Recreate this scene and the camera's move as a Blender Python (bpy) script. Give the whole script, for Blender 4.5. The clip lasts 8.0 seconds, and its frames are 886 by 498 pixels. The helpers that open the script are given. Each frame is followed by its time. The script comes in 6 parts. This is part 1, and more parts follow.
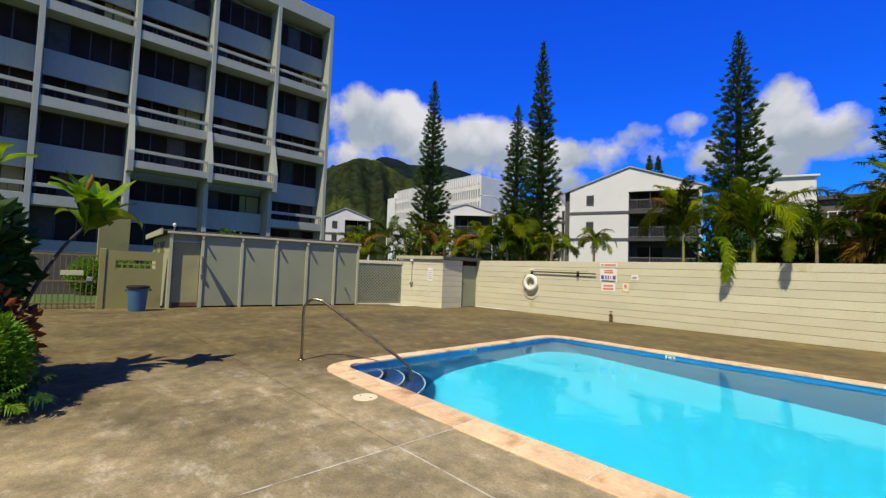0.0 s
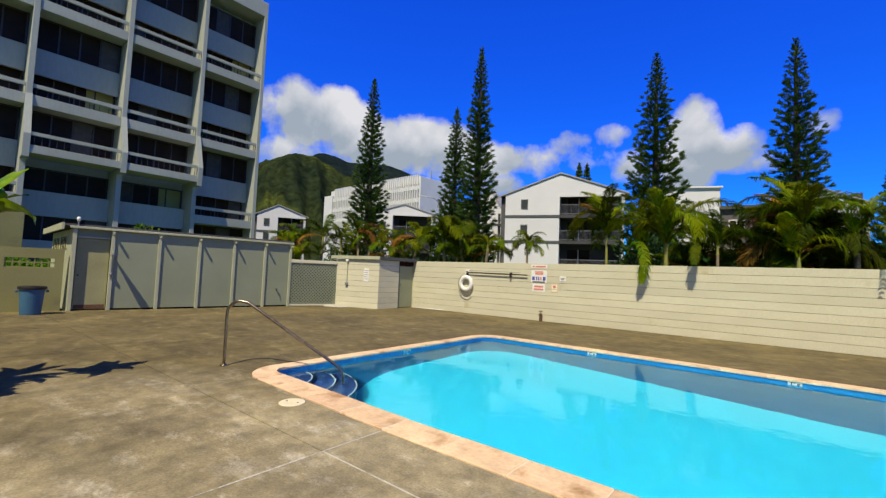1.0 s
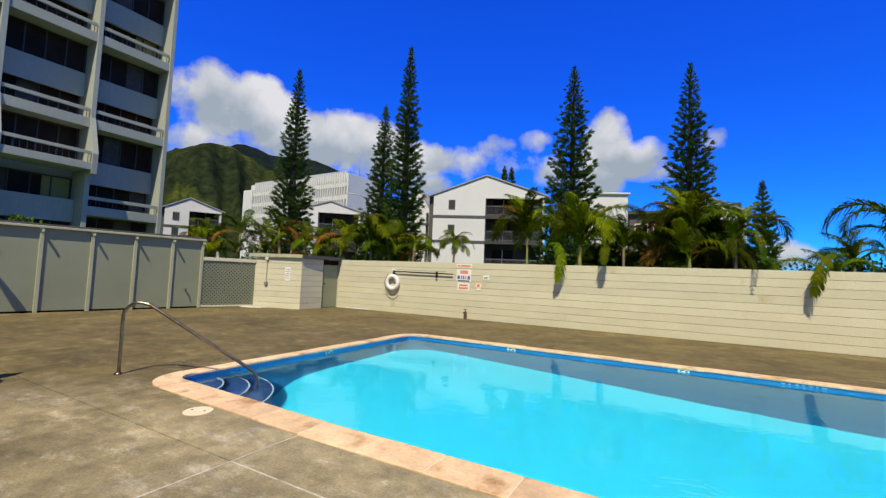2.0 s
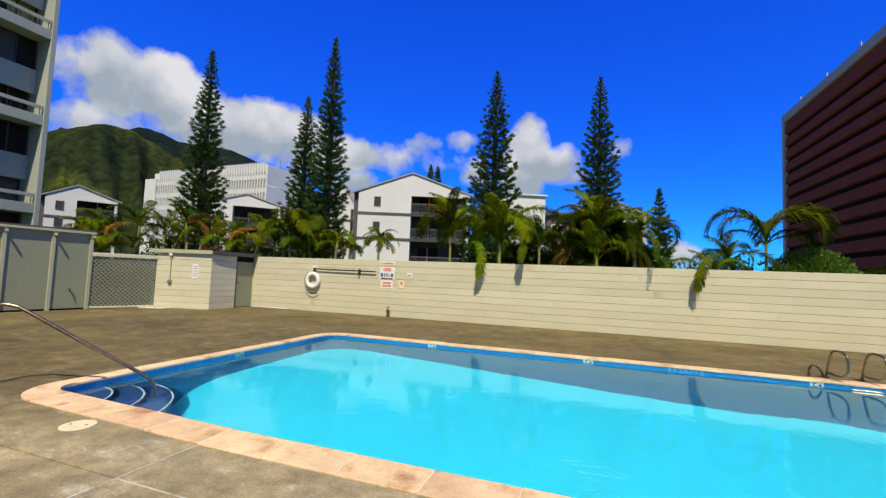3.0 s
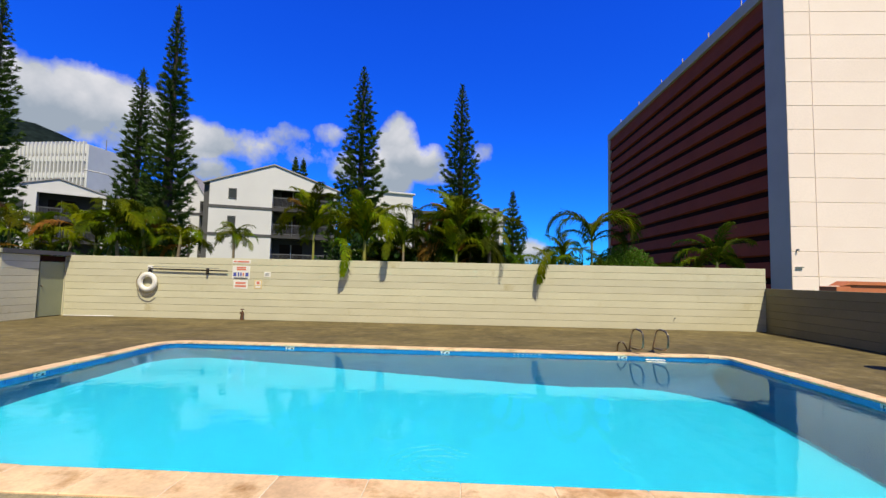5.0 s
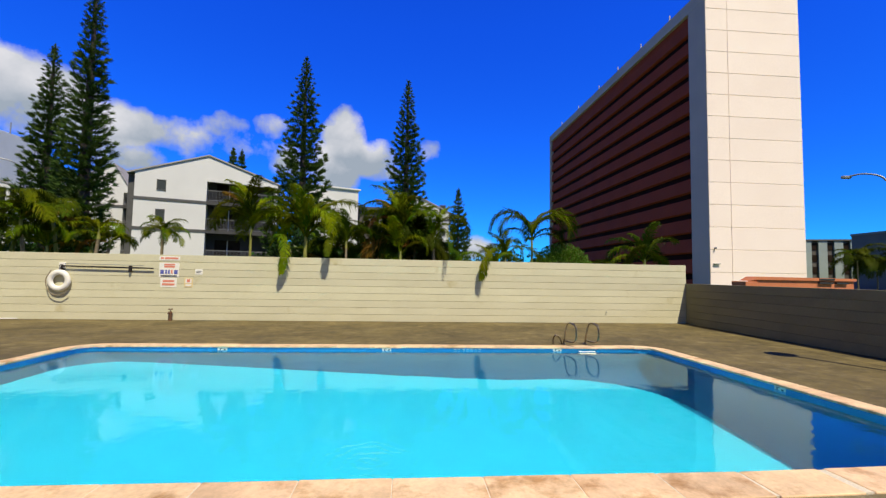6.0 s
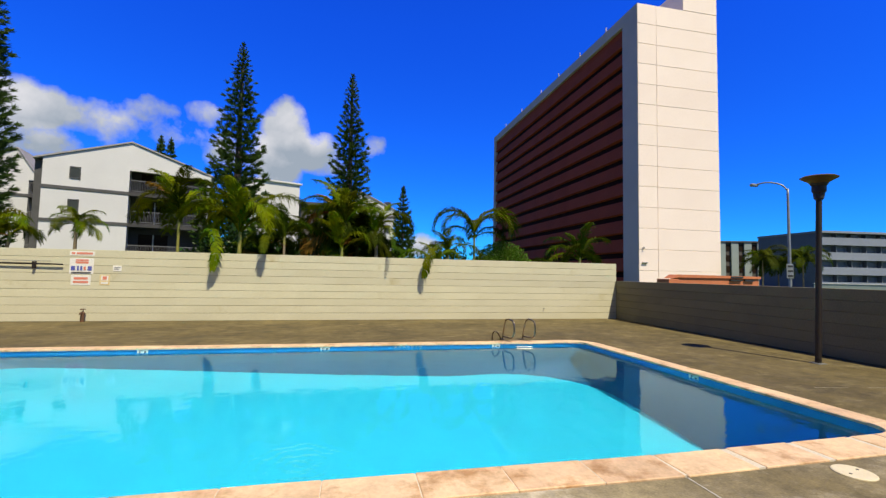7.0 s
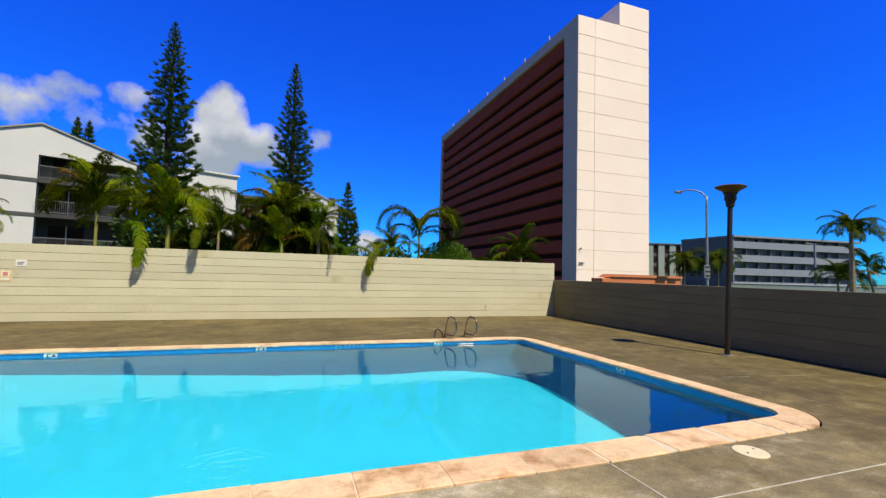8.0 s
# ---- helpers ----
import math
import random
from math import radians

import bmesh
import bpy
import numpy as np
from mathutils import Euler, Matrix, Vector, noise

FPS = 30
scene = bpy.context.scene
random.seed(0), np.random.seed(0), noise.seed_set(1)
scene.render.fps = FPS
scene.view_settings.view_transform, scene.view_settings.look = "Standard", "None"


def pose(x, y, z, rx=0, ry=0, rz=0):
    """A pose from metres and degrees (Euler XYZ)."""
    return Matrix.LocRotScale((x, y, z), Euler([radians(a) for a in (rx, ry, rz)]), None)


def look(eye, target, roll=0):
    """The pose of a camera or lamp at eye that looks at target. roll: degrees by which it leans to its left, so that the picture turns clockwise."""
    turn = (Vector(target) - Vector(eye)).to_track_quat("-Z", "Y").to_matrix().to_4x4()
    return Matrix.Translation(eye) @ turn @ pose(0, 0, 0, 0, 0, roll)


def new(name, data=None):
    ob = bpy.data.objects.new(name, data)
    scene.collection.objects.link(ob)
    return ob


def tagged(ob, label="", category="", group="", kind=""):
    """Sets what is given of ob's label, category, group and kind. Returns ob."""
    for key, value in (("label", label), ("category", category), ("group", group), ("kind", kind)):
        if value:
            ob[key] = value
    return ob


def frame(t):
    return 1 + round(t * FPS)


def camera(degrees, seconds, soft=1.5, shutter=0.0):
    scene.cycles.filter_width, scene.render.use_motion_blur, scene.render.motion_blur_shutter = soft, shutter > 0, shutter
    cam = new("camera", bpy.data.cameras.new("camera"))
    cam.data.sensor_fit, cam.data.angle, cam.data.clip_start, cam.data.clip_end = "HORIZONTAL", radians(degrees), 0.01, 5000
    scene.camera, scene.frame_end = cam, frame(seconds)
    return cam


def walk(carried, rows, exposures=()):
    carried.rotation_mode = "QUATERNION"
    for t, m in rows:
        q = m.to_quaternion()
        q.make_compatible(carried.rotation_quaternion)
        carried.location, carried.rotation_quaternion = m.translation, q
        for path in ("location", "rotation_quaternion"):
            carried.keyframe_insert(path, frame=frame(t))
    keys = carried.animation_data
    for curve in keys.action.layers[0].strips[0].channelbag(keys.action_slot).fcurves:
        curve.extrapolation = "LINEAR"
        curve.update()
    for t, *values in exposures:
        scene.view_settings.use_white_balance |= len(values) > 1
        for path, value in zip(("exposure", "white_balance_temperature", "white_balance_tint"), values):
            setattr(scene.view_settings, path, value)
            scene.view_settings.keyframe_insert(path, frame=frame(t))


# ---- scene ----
cam = camera(91.9, 8.0, soft=1.35)
PATH = [
    (0, (0.738, 0.19, 1.424), (-0.73, 1.543, 1.528), 2.0),
    (0.5, (0.772, 0.208, 1.428), (-0.602, 1.657, 1.538), 2.1),
    (1, (0.803, 0.222, 1.439), (-0.458, 1.77, 1.555), 2.3),
    (1.5, (0.831, 0.234, 1.443), (-0.3, 1.878, 1.564), 2.3),
    (3, (0.952, 0.268, 1.451), (0.278, 2.146, 1.578), 2.3),
    (3.5, (1.005, 0.271, 1.467), (0.484, 2.198, 1.595), 2.1),
    (4, (1.046, 0.248, 1.452), (0.682, 2.209, 1.59), 1.9),
    (4.5, (1.085, 0.249, 1.452), (0.867, 2.233, 1.59), 1.5),
    (6, (1.227, 0.211, 1.459), (1.388, 2.2, 1.581), 1.0),
    (6.5, (1.28, 0.209, 1.449), (1.567, 2.185, 1.569), 1.0),
    (7, (1.31, 0.216, 1.451), (1.722, 2.169, 1.567), 1.1),
    (7.5, (1.323, 0.206, 1.452), (1.858, 2.129, 1.567), 1.3),
    (8, (1.347, 0.183, 1.452), (2.002, 2.069, 1.565), 1.5),
]
walk(cam, [(t, look(eye, target, roll)) for t, eye, target, roll in PATH], exposures=((0, 0.0, 7300, 4), (8, 0.0, 7300, 4)))

# ---- world, sun and sky ----
SUN_EL, SUN_AZ = radians(56.5), radians(159.6)
to_sun = Vector((math.sin(SUN_AZ) * math.cos(SUN_EL), math.cos(SUN_AZ) * math.cos(SUN_EL), math.sin(SUN_EL)))
sun_data = bpy.data.lights.new("sun", "SUN")
sun_data.energy, sun_data.angle, sun_data.color = 5.2, radians(0.55), (0.985, 0.91, 0.80)
sun = new("sun", sun_data)
sun.matrix_world = look(to_sun * 60, (0, 0, 0))

world = bpy.data.worlds.new("sky")
scene.world = world
world.use_nodes = True
wn, wl = world.node_tree.nodes, world.node_tree.links
wn.clear()


def wmath(op, a, b=None, c=None, clamp=False):
    n = wn.new("ShaderNodeMath")
    n.operation, n.use_clamp = op, clamp
    for i, v in enumerate((a, b, c)):
        if v is None:
            continue
        if isinstance(v, (int, float)):
            n.inputs[i].default_value = v
        else:
            wl.new(v, n.inputs[i])
    return n.outputs[0]


def wmix(fac, a, b, kind="MIX"):
    n = wn.new("ShaderNodeMix")
    n.data_type, n.blend_type = "RGBA", kind
    for i, v in ((0, fac), (6, a), (7, b)):
        if isinstance(v, (int, float)):
            n.inputs[i].default_value = v
        elif isinstance(v, tuple):
            n.inputs[i].default_value = (*v, 1)
        else:
            wl.new(v, n.inputs[i])
    return n.outputs[2]


sky = wn.new("ShaderNodeTexSky")
sky.sky_type, sky.sun_disc = "NISHITA", False
sky.sun_elevation, sky.sun_rotation = SUN_EL, SUN_AZ
sky.altitude, sky.air_density, sky.dust_density, sky.ozone_density = 20, 1.0, 0.1, 3.0
hsv = wn.new("ShaderNodeHueSaturation")
hsv.inputs["Hue"].default_value = 0.516
hsv.inputs["Saturation"].default_value = 1.3
hsv.inputs["Value"].default_value = 1.0
wl.new(sky.outputs[0], hsv.inputs["Color"])
coord = wn.new("ShaderNodeTexCoord")
sep = wn.new("ShaderNodeSeparateXYZ")
wl.new(coord.outputs["Generated"], sep.inputs[0])
flat = wmath("SQRT", wmath("ADD", wmath("MULTIPLY", sep.outputs[0], sep.outputs[0]), wmath("MULTIPLY", sep.outputs[1], sep.outputs[1])))
az = wmath("MULTIPLY", wmath("ARCTAN2", sep.outputs[0], sep.outputs[1]), 180 / math.pi)
el = wmath("DIVIDE", sep.outputs[2], wmath("MAXIMUM", flat, 0.05))
# fair-weather cumulus banks: azimuth, height over the horizon, half width, half height
CLOUDS = [(-58.3, 0.345, 4.2, 0.085, 1.4), (-54.0, 0.355, 3.6, 0.085, 1.4), (-61.8, 0.33, 2.6, 0.06, 0.6), (-60.5, 0.25, 5.0, 0.06, 0.8), (-51.5, 0.31, 4.5, 0.09, 1.3), (-47.0, 0.285, 5.0, 0.075, 1.3),
          (-42.6, 0.305, 4.6, 0.085, 1.4), (-38.5, 0.27, 4.6, 0.085, 1.3), (-33.0, 0.26, 3.6, 0.06, 0.8), (-27.8, 0.255, 3.8, 0.052, 0.55), (-31.0, 0.215, 7.0, 0.035, 0.8),
          (-22.6, 0.305, 2.6, 0.026, 0.4), (-20.2, 0.27, 3.8, 0.035, 0.4), (-17.6, 0.315, 2.3, 0.036, 0.7), (-16.5, 0.26, 4.0, 0.05, 0.7),
          (-8.4, 0.31, 3.4, 0.07, 1.3), (-10.0, 0.25, 4.2, 0.06, 1.2), (-5.4, 0.27, 3.6, 0.055, 1.3), (-2.2, 0.235, 3.0, 0.022, 0.6), (2.4, 0.28, 2.0, 0.035, 0.6),
          (9, 0.055, 5, 0.03, 0.6), (-72, 0.25, 7, 0.1, 1.0), (150, 0.2, 14, 0.08, 1.0)]
cover = lift = None
for a0, e0, ra, re, w0 in CLOUDS:
    qa = wmath("DIVIDE", wmath("SUBTRACT", az, a0), ra)
    qe = wmath("DIVIDE", wmath("SUBTRACT", el, e0), re)
    m = wmath("MULTIPLY", wmath("SUBTRACT", 1.0, wmath("ADD", wmath("MULTIPLY", qa, qa), wmath("MULTIPLY", qe, qe))), w0)
    top = wmath("MULTIPLY", wmath("MAXIMUM", m, 0.0), qe)
    cover = m if cover is None else wmath("MAXIMUM", cover, m)
    lift = top if lift is None else wmath("ADD", lift, top)


def wnoise(scale, detail, rough=0.55):
    n = wn.new("ShaderNodeTexNoise")
    n.inputs["Scale"].default_value, n.inputs["Detail"].default_value, n.inputs["Roughness"].default_value = scale, detail, rough
    wl.new(coord.outputs["Generated"], n.inputs["Vector"])
    return n.outputs[0]


puff = wmath("SUBTRACT", wnoise(8.5, 9, 0.56), 0.5)
thick = wmath("ADD", wmath("MAXIMUM", cover, -1.0), wmath("MULTIPLY", puff, 4.0))
cloud = wmath("MULTIPLY", wmath("SUBTRACT", thick, 0.05, clamp=True), 1.5, clamp=True)
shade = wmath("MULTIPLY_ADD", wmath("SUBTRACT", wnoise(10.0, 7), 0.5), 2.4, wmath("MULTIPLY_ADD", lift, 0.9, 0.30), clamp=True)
cloud_col = wmix(shade, (3.4, 4.1, 5.6), (7.3, 7.5, 9.0))
deep = wmix(wmath("MULTIPLY", el, 1.7, clamp=True), (0.06, 0.78, 2.05), (0.0, 0.90, 2.85))
high = wmath("MULTIPLY", wmath("SUBTRACT", el, 0.78, clamp=True), 1.2, clamp=True)
deep = wmix(high, deep, (0.85, 1.0, 1.25))
# the sky pales towards the sun
pale = wmath("MULTIPLY", wmath("SUBTRACT", wmath("MULTIPLY", sep.outputs[1], -1.0), 0.05, clamp=True), 1.6, clamp=True)
deep = wmix(pale, deep, (0.85, 0.95, 1.15))
dome = wmath("SUBTRACT", 1.0, wmath("MULTIPLY", wmath("SUBTRACT", el, 0.70, clamp=True), 0.85))
clear = wmix(1.0, wmix(1.0, hsv.outputs[0], deep, "MULTIPLY"), wmix(dome, (0.0, 0.0, 0.0), (1.0, 1.0, 1.0)), "MULTIPLY")
sky_all = wmix(cloud, clear, cloud_col)
bg = wn.new("ShaderNodeBackground")
bg.inputs["Strength"].default_value = 0.10
wl.new(sky_all, bg.inputs["Color"])
wout = wn.new("ShaderNodeOutputWorld")
wl.new(bg.outputs[0], wout.inputs[0])
scene.view_settings.exposure = 0.0


# ---- materials ----
def mat(name, c1, c2=None, scale=3.0, rough=0.7, metal=0.0, bump=0.0, bscale=60.0, grain=0.12, rand=0.0, island=0.0,
        stain=None, stain_scale=0.8, stain_at=0.55, streak=None, dulled=None, translucent=0.0, stretch=None, spec=0.5, coat=0.0, mottle=0.0):
    """A surface with broad variation between two colours, fine grain, optional stains, bump and a shift from piece to piece."""
    m = bpy.data.materials.new(name)
    m.use_nodes = True
    n, l = m.node_tree.nodes, m.node_tree.links
    b = n["Principled BSDF"]
    tc = n.new("ShaderNodeTexCoord")
    vec = tc.outputs["Object"]
    if rand:
        # alike pieces each show another stretch of the pattern
        oi, sh, sm = n.new("ShaderNodeObjectInfo"), n.new("ShaderNodeMath"), n.new("ShaderNodeVectorMath")
        sh.operation, sh.inputs[1].default_value = "MULTIPLY", 40.0
        l.new(oi.outputs["Random"], sh.inputs[0])
        l.new(vec, sm.inputs[0])
        l.new(sh.outputs[0], sm.inputs[1])
        vec = sm.outputs[0]
    if stretch:
        mp = n.new("ShaderNodeMapping")
        mp.inputs["Scale"].default_value = stretch
        l.new(vec, mp.inputs["Vector"])
        vec = mp.outputs[0]

    def noise_tex(s, d=5.0, rg=0.5):
        t = n.new("ShaderNodeTexNoise")
        t.inputs["Scale"].default_value, t.inputs["Detail"].default_value, t.inputs["Roughness"].default_value = s, d, rg
        l.new(vec, t.inputs["Vector"])
        return t.outputs[0]

    def mix(fac, a, c, kind="MIX"):
        x = n.new("ShaderNodeMix")
        x.data_type, x.blend_type = "RGBA", kind
        for i, v in ((0, fac), (6, a), (7, c)):
            if isinstance(v, (int, float)):
                x.inputs[i].default_value = v
            elif isinstance(v, tuple):
                x.inputs[i].default_value = (*v, 1)
            else:
                l.new(v, x.inputs[i])
        return x.outputs[2]

    def span(src, lo, hi, to0=0.0, to1=1.0):
        r = n.new("ShaderNodeMapRange")
        r.inputs[1].default_value, r.inputs[2].default_value, r.inputs[3].default_value, r.inputs[4].default_value = lo, hi, to0, to1
        l.new(src, r.inputs[0])
        return r.outputs[0]

    col = mix(span(noise_tex(scale), 0.32, 0.68), c1, c2 or tuple(v * 0.8 for v in c1))
    if stain:
        col = mix(span(noise_tex(stain_scale, 10.0, 0.66), stain_at, stain_at + 0.16), col, stain)
    if streak:
        mp = n.new("ShaderNodeMapping")
        mp.inputs["Scale"].default_value, mp.inputs["Rotation"].default_value = (0.9, 1.7, 1.0), (0, 0, 0.9)
        l.new(tc.outputs["Object"], mp.inputs["Vector"])
        t = n.new("ShaderNodeTexNoise")
        t.inputs["Scale"].default_value, t.inputs["Detail"].default_value, t.inputs["Roughness"].default_value = 1.7, 13.0, 0.78
        l.new(mp.outputs[0], t.inputs["Vector"])
        col = mix(span(t.outputs[0], 0.52, 0.63, 0.0, 0.9), col, streak)
    if dulled:
        # colour multiplied darker with distance from (x, y), broken up by noise
        wx, wy, r0, r1, far_tint = dulled
        off = n.new("ShaderNodeVectorMath")
        off.operation = "SUBTRACT"
        off.inputs[1].default_value = (wx, wy, 0)
        l.new(tc.outputs["Object"], off.inputs[0])
        ln = n.new("ShaderNodeVectorMath")
        ln.operation = "LENGTH"
        l.new(off.outputs[0], ln.inputs[0])
        ad = n.new("ShaderNodeMath")
        ad.operation = "MULTIPLY_ADD"
        l.new(noise_tex(0.5, 8.0), ad.inputs[0])
        ad.inputs[1].default_value = 6.0
        l.new(ln.outputs["Value"], ad.inputs[2])
        col = mix(span(ad.outputs[0], r0 + 3.0, r1 + 3.0), col, mix(1.0, col, far_tint, "MULTIPLY"))
    if mottle:
        for s, k in ((0.7, 1.0), (4.5, 0.9)):
            g = span(noise_tex(s, 12.0, 0.70), 0.36, 0.64, 1 - mottle * k, 1 + mottle * k)
            cx = n.new("ShaderNodeCombineXYZ")
            for i in range(3):
                l.new(g, cx.inputs[i])
            col = mix(1.0, col, cx.outputs[0], "MULTIPLY")
    if grain:
        g = span(noise_tex(bscale, 3.0), 0.3, 0.7, 1 - grain, 1 + grain)
        cx = n.new("ShaderNodeCombineXYZ")
        for i in range(3):
            l.new(g, cx.inputs[i])
        col = mix(1.0, col, cx.outputs[0], "MULTIPLY")
    for amount, node, out in ((rand, "ShaderNodeObjectInfo", "Random"), (island, "ShaderNodeNewGeometry", "Random Per Island")):
        if amount:
            o = n.new(node)
            h = n.new("ShaderNodeHueSaturation")
            l.new(span(o.outputs[out], 0, 1, 1 - amount, 1 + amount), h.inputs["Value"])
            l.new(span(o.outputs[out], 0, 1, 0.5 - amount * 0.04, 0.5 + amount * 0.04), h.inputs["Hue"])
            l.new(col, h.inputs["Color"])
            col = h.outputs[0]
    l.new(col, b.inputs["Base Color"])
    b.inputs["Roughness"].default_value, b.inputs["Metallic"].default_value = rough, metal
    b.inputs["Specular IOR Level"].default_value = spec
    b.inputs["Coat Weight"].default_value = coat
    if rough > 0.2:
        l.new(span(noise_tex(scale * 2.3), 0.3, 0.7, rough * 0.88, min(1.0, rough * 1.1)), b.inputs["Roughness"])
    if bump:
        bp = n.new("ShaderNodeBump")
        bp.inputs["Strength"].default_value, bp.inputs["Distance"].default_value = 0.6, bump
        l.new(noise_tex(bscale, 6.0), bp.inputs["Height"])
        l.new(bp.outputs[0], b.inputs["Normal"])
    if translucent:
        t = n.new("ShaderNodeBsdfTranslucent")
        l.new(col, t.inputs["Color"])
        s = n.new("ShaderNodeMixShader")
        s.inputs[0].default_value = translucent
        l.new(b.outputs[0], s.inputs[1])
        l.new(t.outputs[0], s.inputs[2])
        l.new(s.outputs[0], n["Material Output"].inputs[0])
    return m


CONCRETE = mat("deck concrete", (0.372, 0.310, 0.186), (0.256, 0.210, 0.119), 0.45, 0.85, bump=0.004, bscale=55, grain=0.18,
               stain=(0.41, 0.35, 0.245), stain_scale=1.9, stain_at=0.545, mottle=0.31, streak=(0.50, 0.44, 0.335),
               dulled=(0.3, 1.2, 1.8, 7.2, (0.405, 0.368, 0.222)))
JOINT = mat("dark joint", (0.06, 0.05, 0.04), scale=4, rough=0.9)
SEALANT = mat("white sealant", (0.62, 0.60, 0.52), (0.44, 0.41, 0.34), 6, 0.7, stain=(0.2, 0.17, 0.10), stain_scale=4, stain_at=0.54)
SEALOLD = mat("dirty broken sealant", (0.36, 0.325, 0.24), (0.27, 0.24, 0.17), 8, 0.8)
GROUT = mat("pale mortar", (0.74, 0.66, 0.53), (0.62, 0.54, 0.42), 5, 0.85)
COPING = mat("coping stone", (0.79, 0.56, 0.35), (0.73, 0.49, 0.295), 1.6, 0.75, bump=0.004, bscale=30, grain=0.07, rand=0.06,
             stain=(0.40, 0.22, 0.095), stain_scale=2.8, stain_at=0.525, mottle=0.15)
TILE = mat("royal blue glazed tile", (0.010, 0.245, 0.56), (0.008, 0.215, 0.50), 5, 0.2, rand=0.03, grain=0.05)
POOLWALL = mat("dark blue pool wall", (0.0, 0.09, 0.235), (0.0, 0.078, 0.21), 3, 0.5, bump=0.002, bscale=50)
# the tint that light takes in the water is put into this plaster
POOLFLOOR = mat("pool plaster tinted for water", (0.003, 0.445, 0.66), (0.003, 0.415, 0.63), 1.3, 0.6, grain=0.03, bscale=20)
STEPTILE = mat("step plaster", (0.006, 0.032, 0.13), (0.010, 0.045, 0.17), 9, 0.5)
WHITEPAINT = mat("white paint", (0.80, 0.78, 0.74), (0.72, 0.70, 0.66), 2, 0.6)
BLOCK = mat("cream block paint", (0.625, 0.59, 0.415), (0.575, 0.54, 0.372), 0.9, 0.75, bump=0.003, bscale=55, grain=0.07, rand=0.035,
            stain=(0.48, 0.42, 0.23), stain_scale=1.3, stain_at=0.60, stretch=(1, 1, 0.5))
# the block paint darkened to carry the east wall's shade
BLOCKSHADE = mat("block paint darkened for shade", (0.215, 0.192, 0.105), (0.178, 0.159, 0.087), 0.7, 0.8, bump=0.003, bscale=55, grain=0.10, rand=0.02,
               stain=(0.17, 0.15, 0.088), stain_scale=0.9, stain_at=0.52, stretch=(1, 1, 0.5))
BLOCKJOINT = mat("block joint", (0.34, 0.295, 0.18), (0.28, 0.24, 0.15), 3, 0.9)
PANEL = mat("sage green panel paint", (0.285, 0.307, 0.190), (0.247, 0.267, 0.163), 0.8, 0.6, bump=0.001, bscale=30, grain=0.05,
            stain=(0.27, 0.275, 0.20), stain_scale=1.2, stain_at=0.62)
BATTEN = mat("pale green batten paint", (0.45, 0.45, 0.29), (0.39, 0.39, 0.25), 2, 0.6)
# light through the vent openings is put into this cream
VENTLIT = mat("cream for lit vent openings", (0.52, 0.49, 0.24), (0.44, 0.42, 0.20), 3, 0.7)
DOORWOOD = mat("weathered door paint", (0.335, 0.318, 0.150), (0.28, 0.265, 0.122), 2, 0.7, stain=(0.42, 0.20, 0.09), stain_scale=1.5, stain_at=0.68)
STEEL = mat("brushed stainless steel", (0.36, 0.30, 0.225), (0.22, 0.18, 0.135), 12, 0.34, 1.0, grain=0.08, bscale=90)
DARKMETAL = mat("dark bronze metal", (0.022, 0.017, 0.015), (0.03, 0.022, 0.018), 6, 0.55, 0.2)
BRONZE = mat("yellowed lamp underside", (0.14, 0.075, 0.012), (0.10, 0.055, 0.012), 5, 0.5)
GALV = mat("galvanised metal", (0.32, 0.33, 0.34), (0.25, 0.26, 0.27), 6, 0.5, 0.5)
BINBLUE = mat("blue bin plastic", (0.045, 0.14, 0.22), (0.035, 0.11, 0.18), 3, 0.55)
LID = mat("cream plastic lid", (0.80, 0.70, 0.48), (0.72, 0.62, 0.42), 6, 0.6, grain=0.06)
SIGNWHITE = mat("sign white", (0.82, 0.80, 0.74), (0.76, 0.73, 0.66), 5, 0.5)
SIGNRED = mat("sign red", (0.72, 0.20, 0.13), (0.66, 0.26, 0.18), 8, 0.5)
SIGNBLUE = mat("sign blue", (0.07, 0.09, 0.40), (0.12, 0.14, 0.38), 8, 0.5)
SIGNYELLOW = mat("sign faded yellow", (0.75, 0.60, 0.30), (0.68, 0.52, 0.26), 8, 0.5)
STEPEDGE = mat("pale blue step edge", (0.42, 0.56, 0.64), (0.34, 0.48, 0.56), 6, 0.6)
PANELJOINT = mat("panel joint", (0.86, 0.725, 0.60), (0.80, 0.68, 0.56), 1, 0.8)
BLACK = mat("black marking", (0.02, 0.02, 0.02), (0.03, 0.03, 0.03), 6, 0.6)
RUST = mat("rusty tap iron", (0.09, 0.05, 0.03), (0.16, 0.07, 0.03), 12, 0.8)
ROPE = mat("weathered rope", (0.30, 0.24, 0.16), scale=20, rough=0.9)
FACADE = mat("painted concrete facade", (0.395, 0.415, 0.345), (0.335, 0.355, 0.295), 0.35, 0.75, bump=0.004, bscale=8, grain=0.05,
             stain=(0.33, 0.33, 0.29), stain_scale=0.5, stain_at=0.62, stretch=(1, 1, 0.3))
FACADEWARM = mat("cream concrete facade", (0.29, 0.272, 0.098), (0.24, 0.222, 0.076), 0.8, 0.75, grain=0.08, bscale=30, stain=(0.20, 0.18, 0.08), stain_scale=1.2, stain_at=0.56)
GLASSDARK = mat("dark window glass", (0.024, 0.016, 0.012), (0.036, 0.025, 0.018), 0.7, 0.3, spec=0.03)
CURTAIN = mat("brown grey curtain cloth", (0.085, 0.075, 0.068), (0.06, 0.052, 0.048), 3, 0.9)
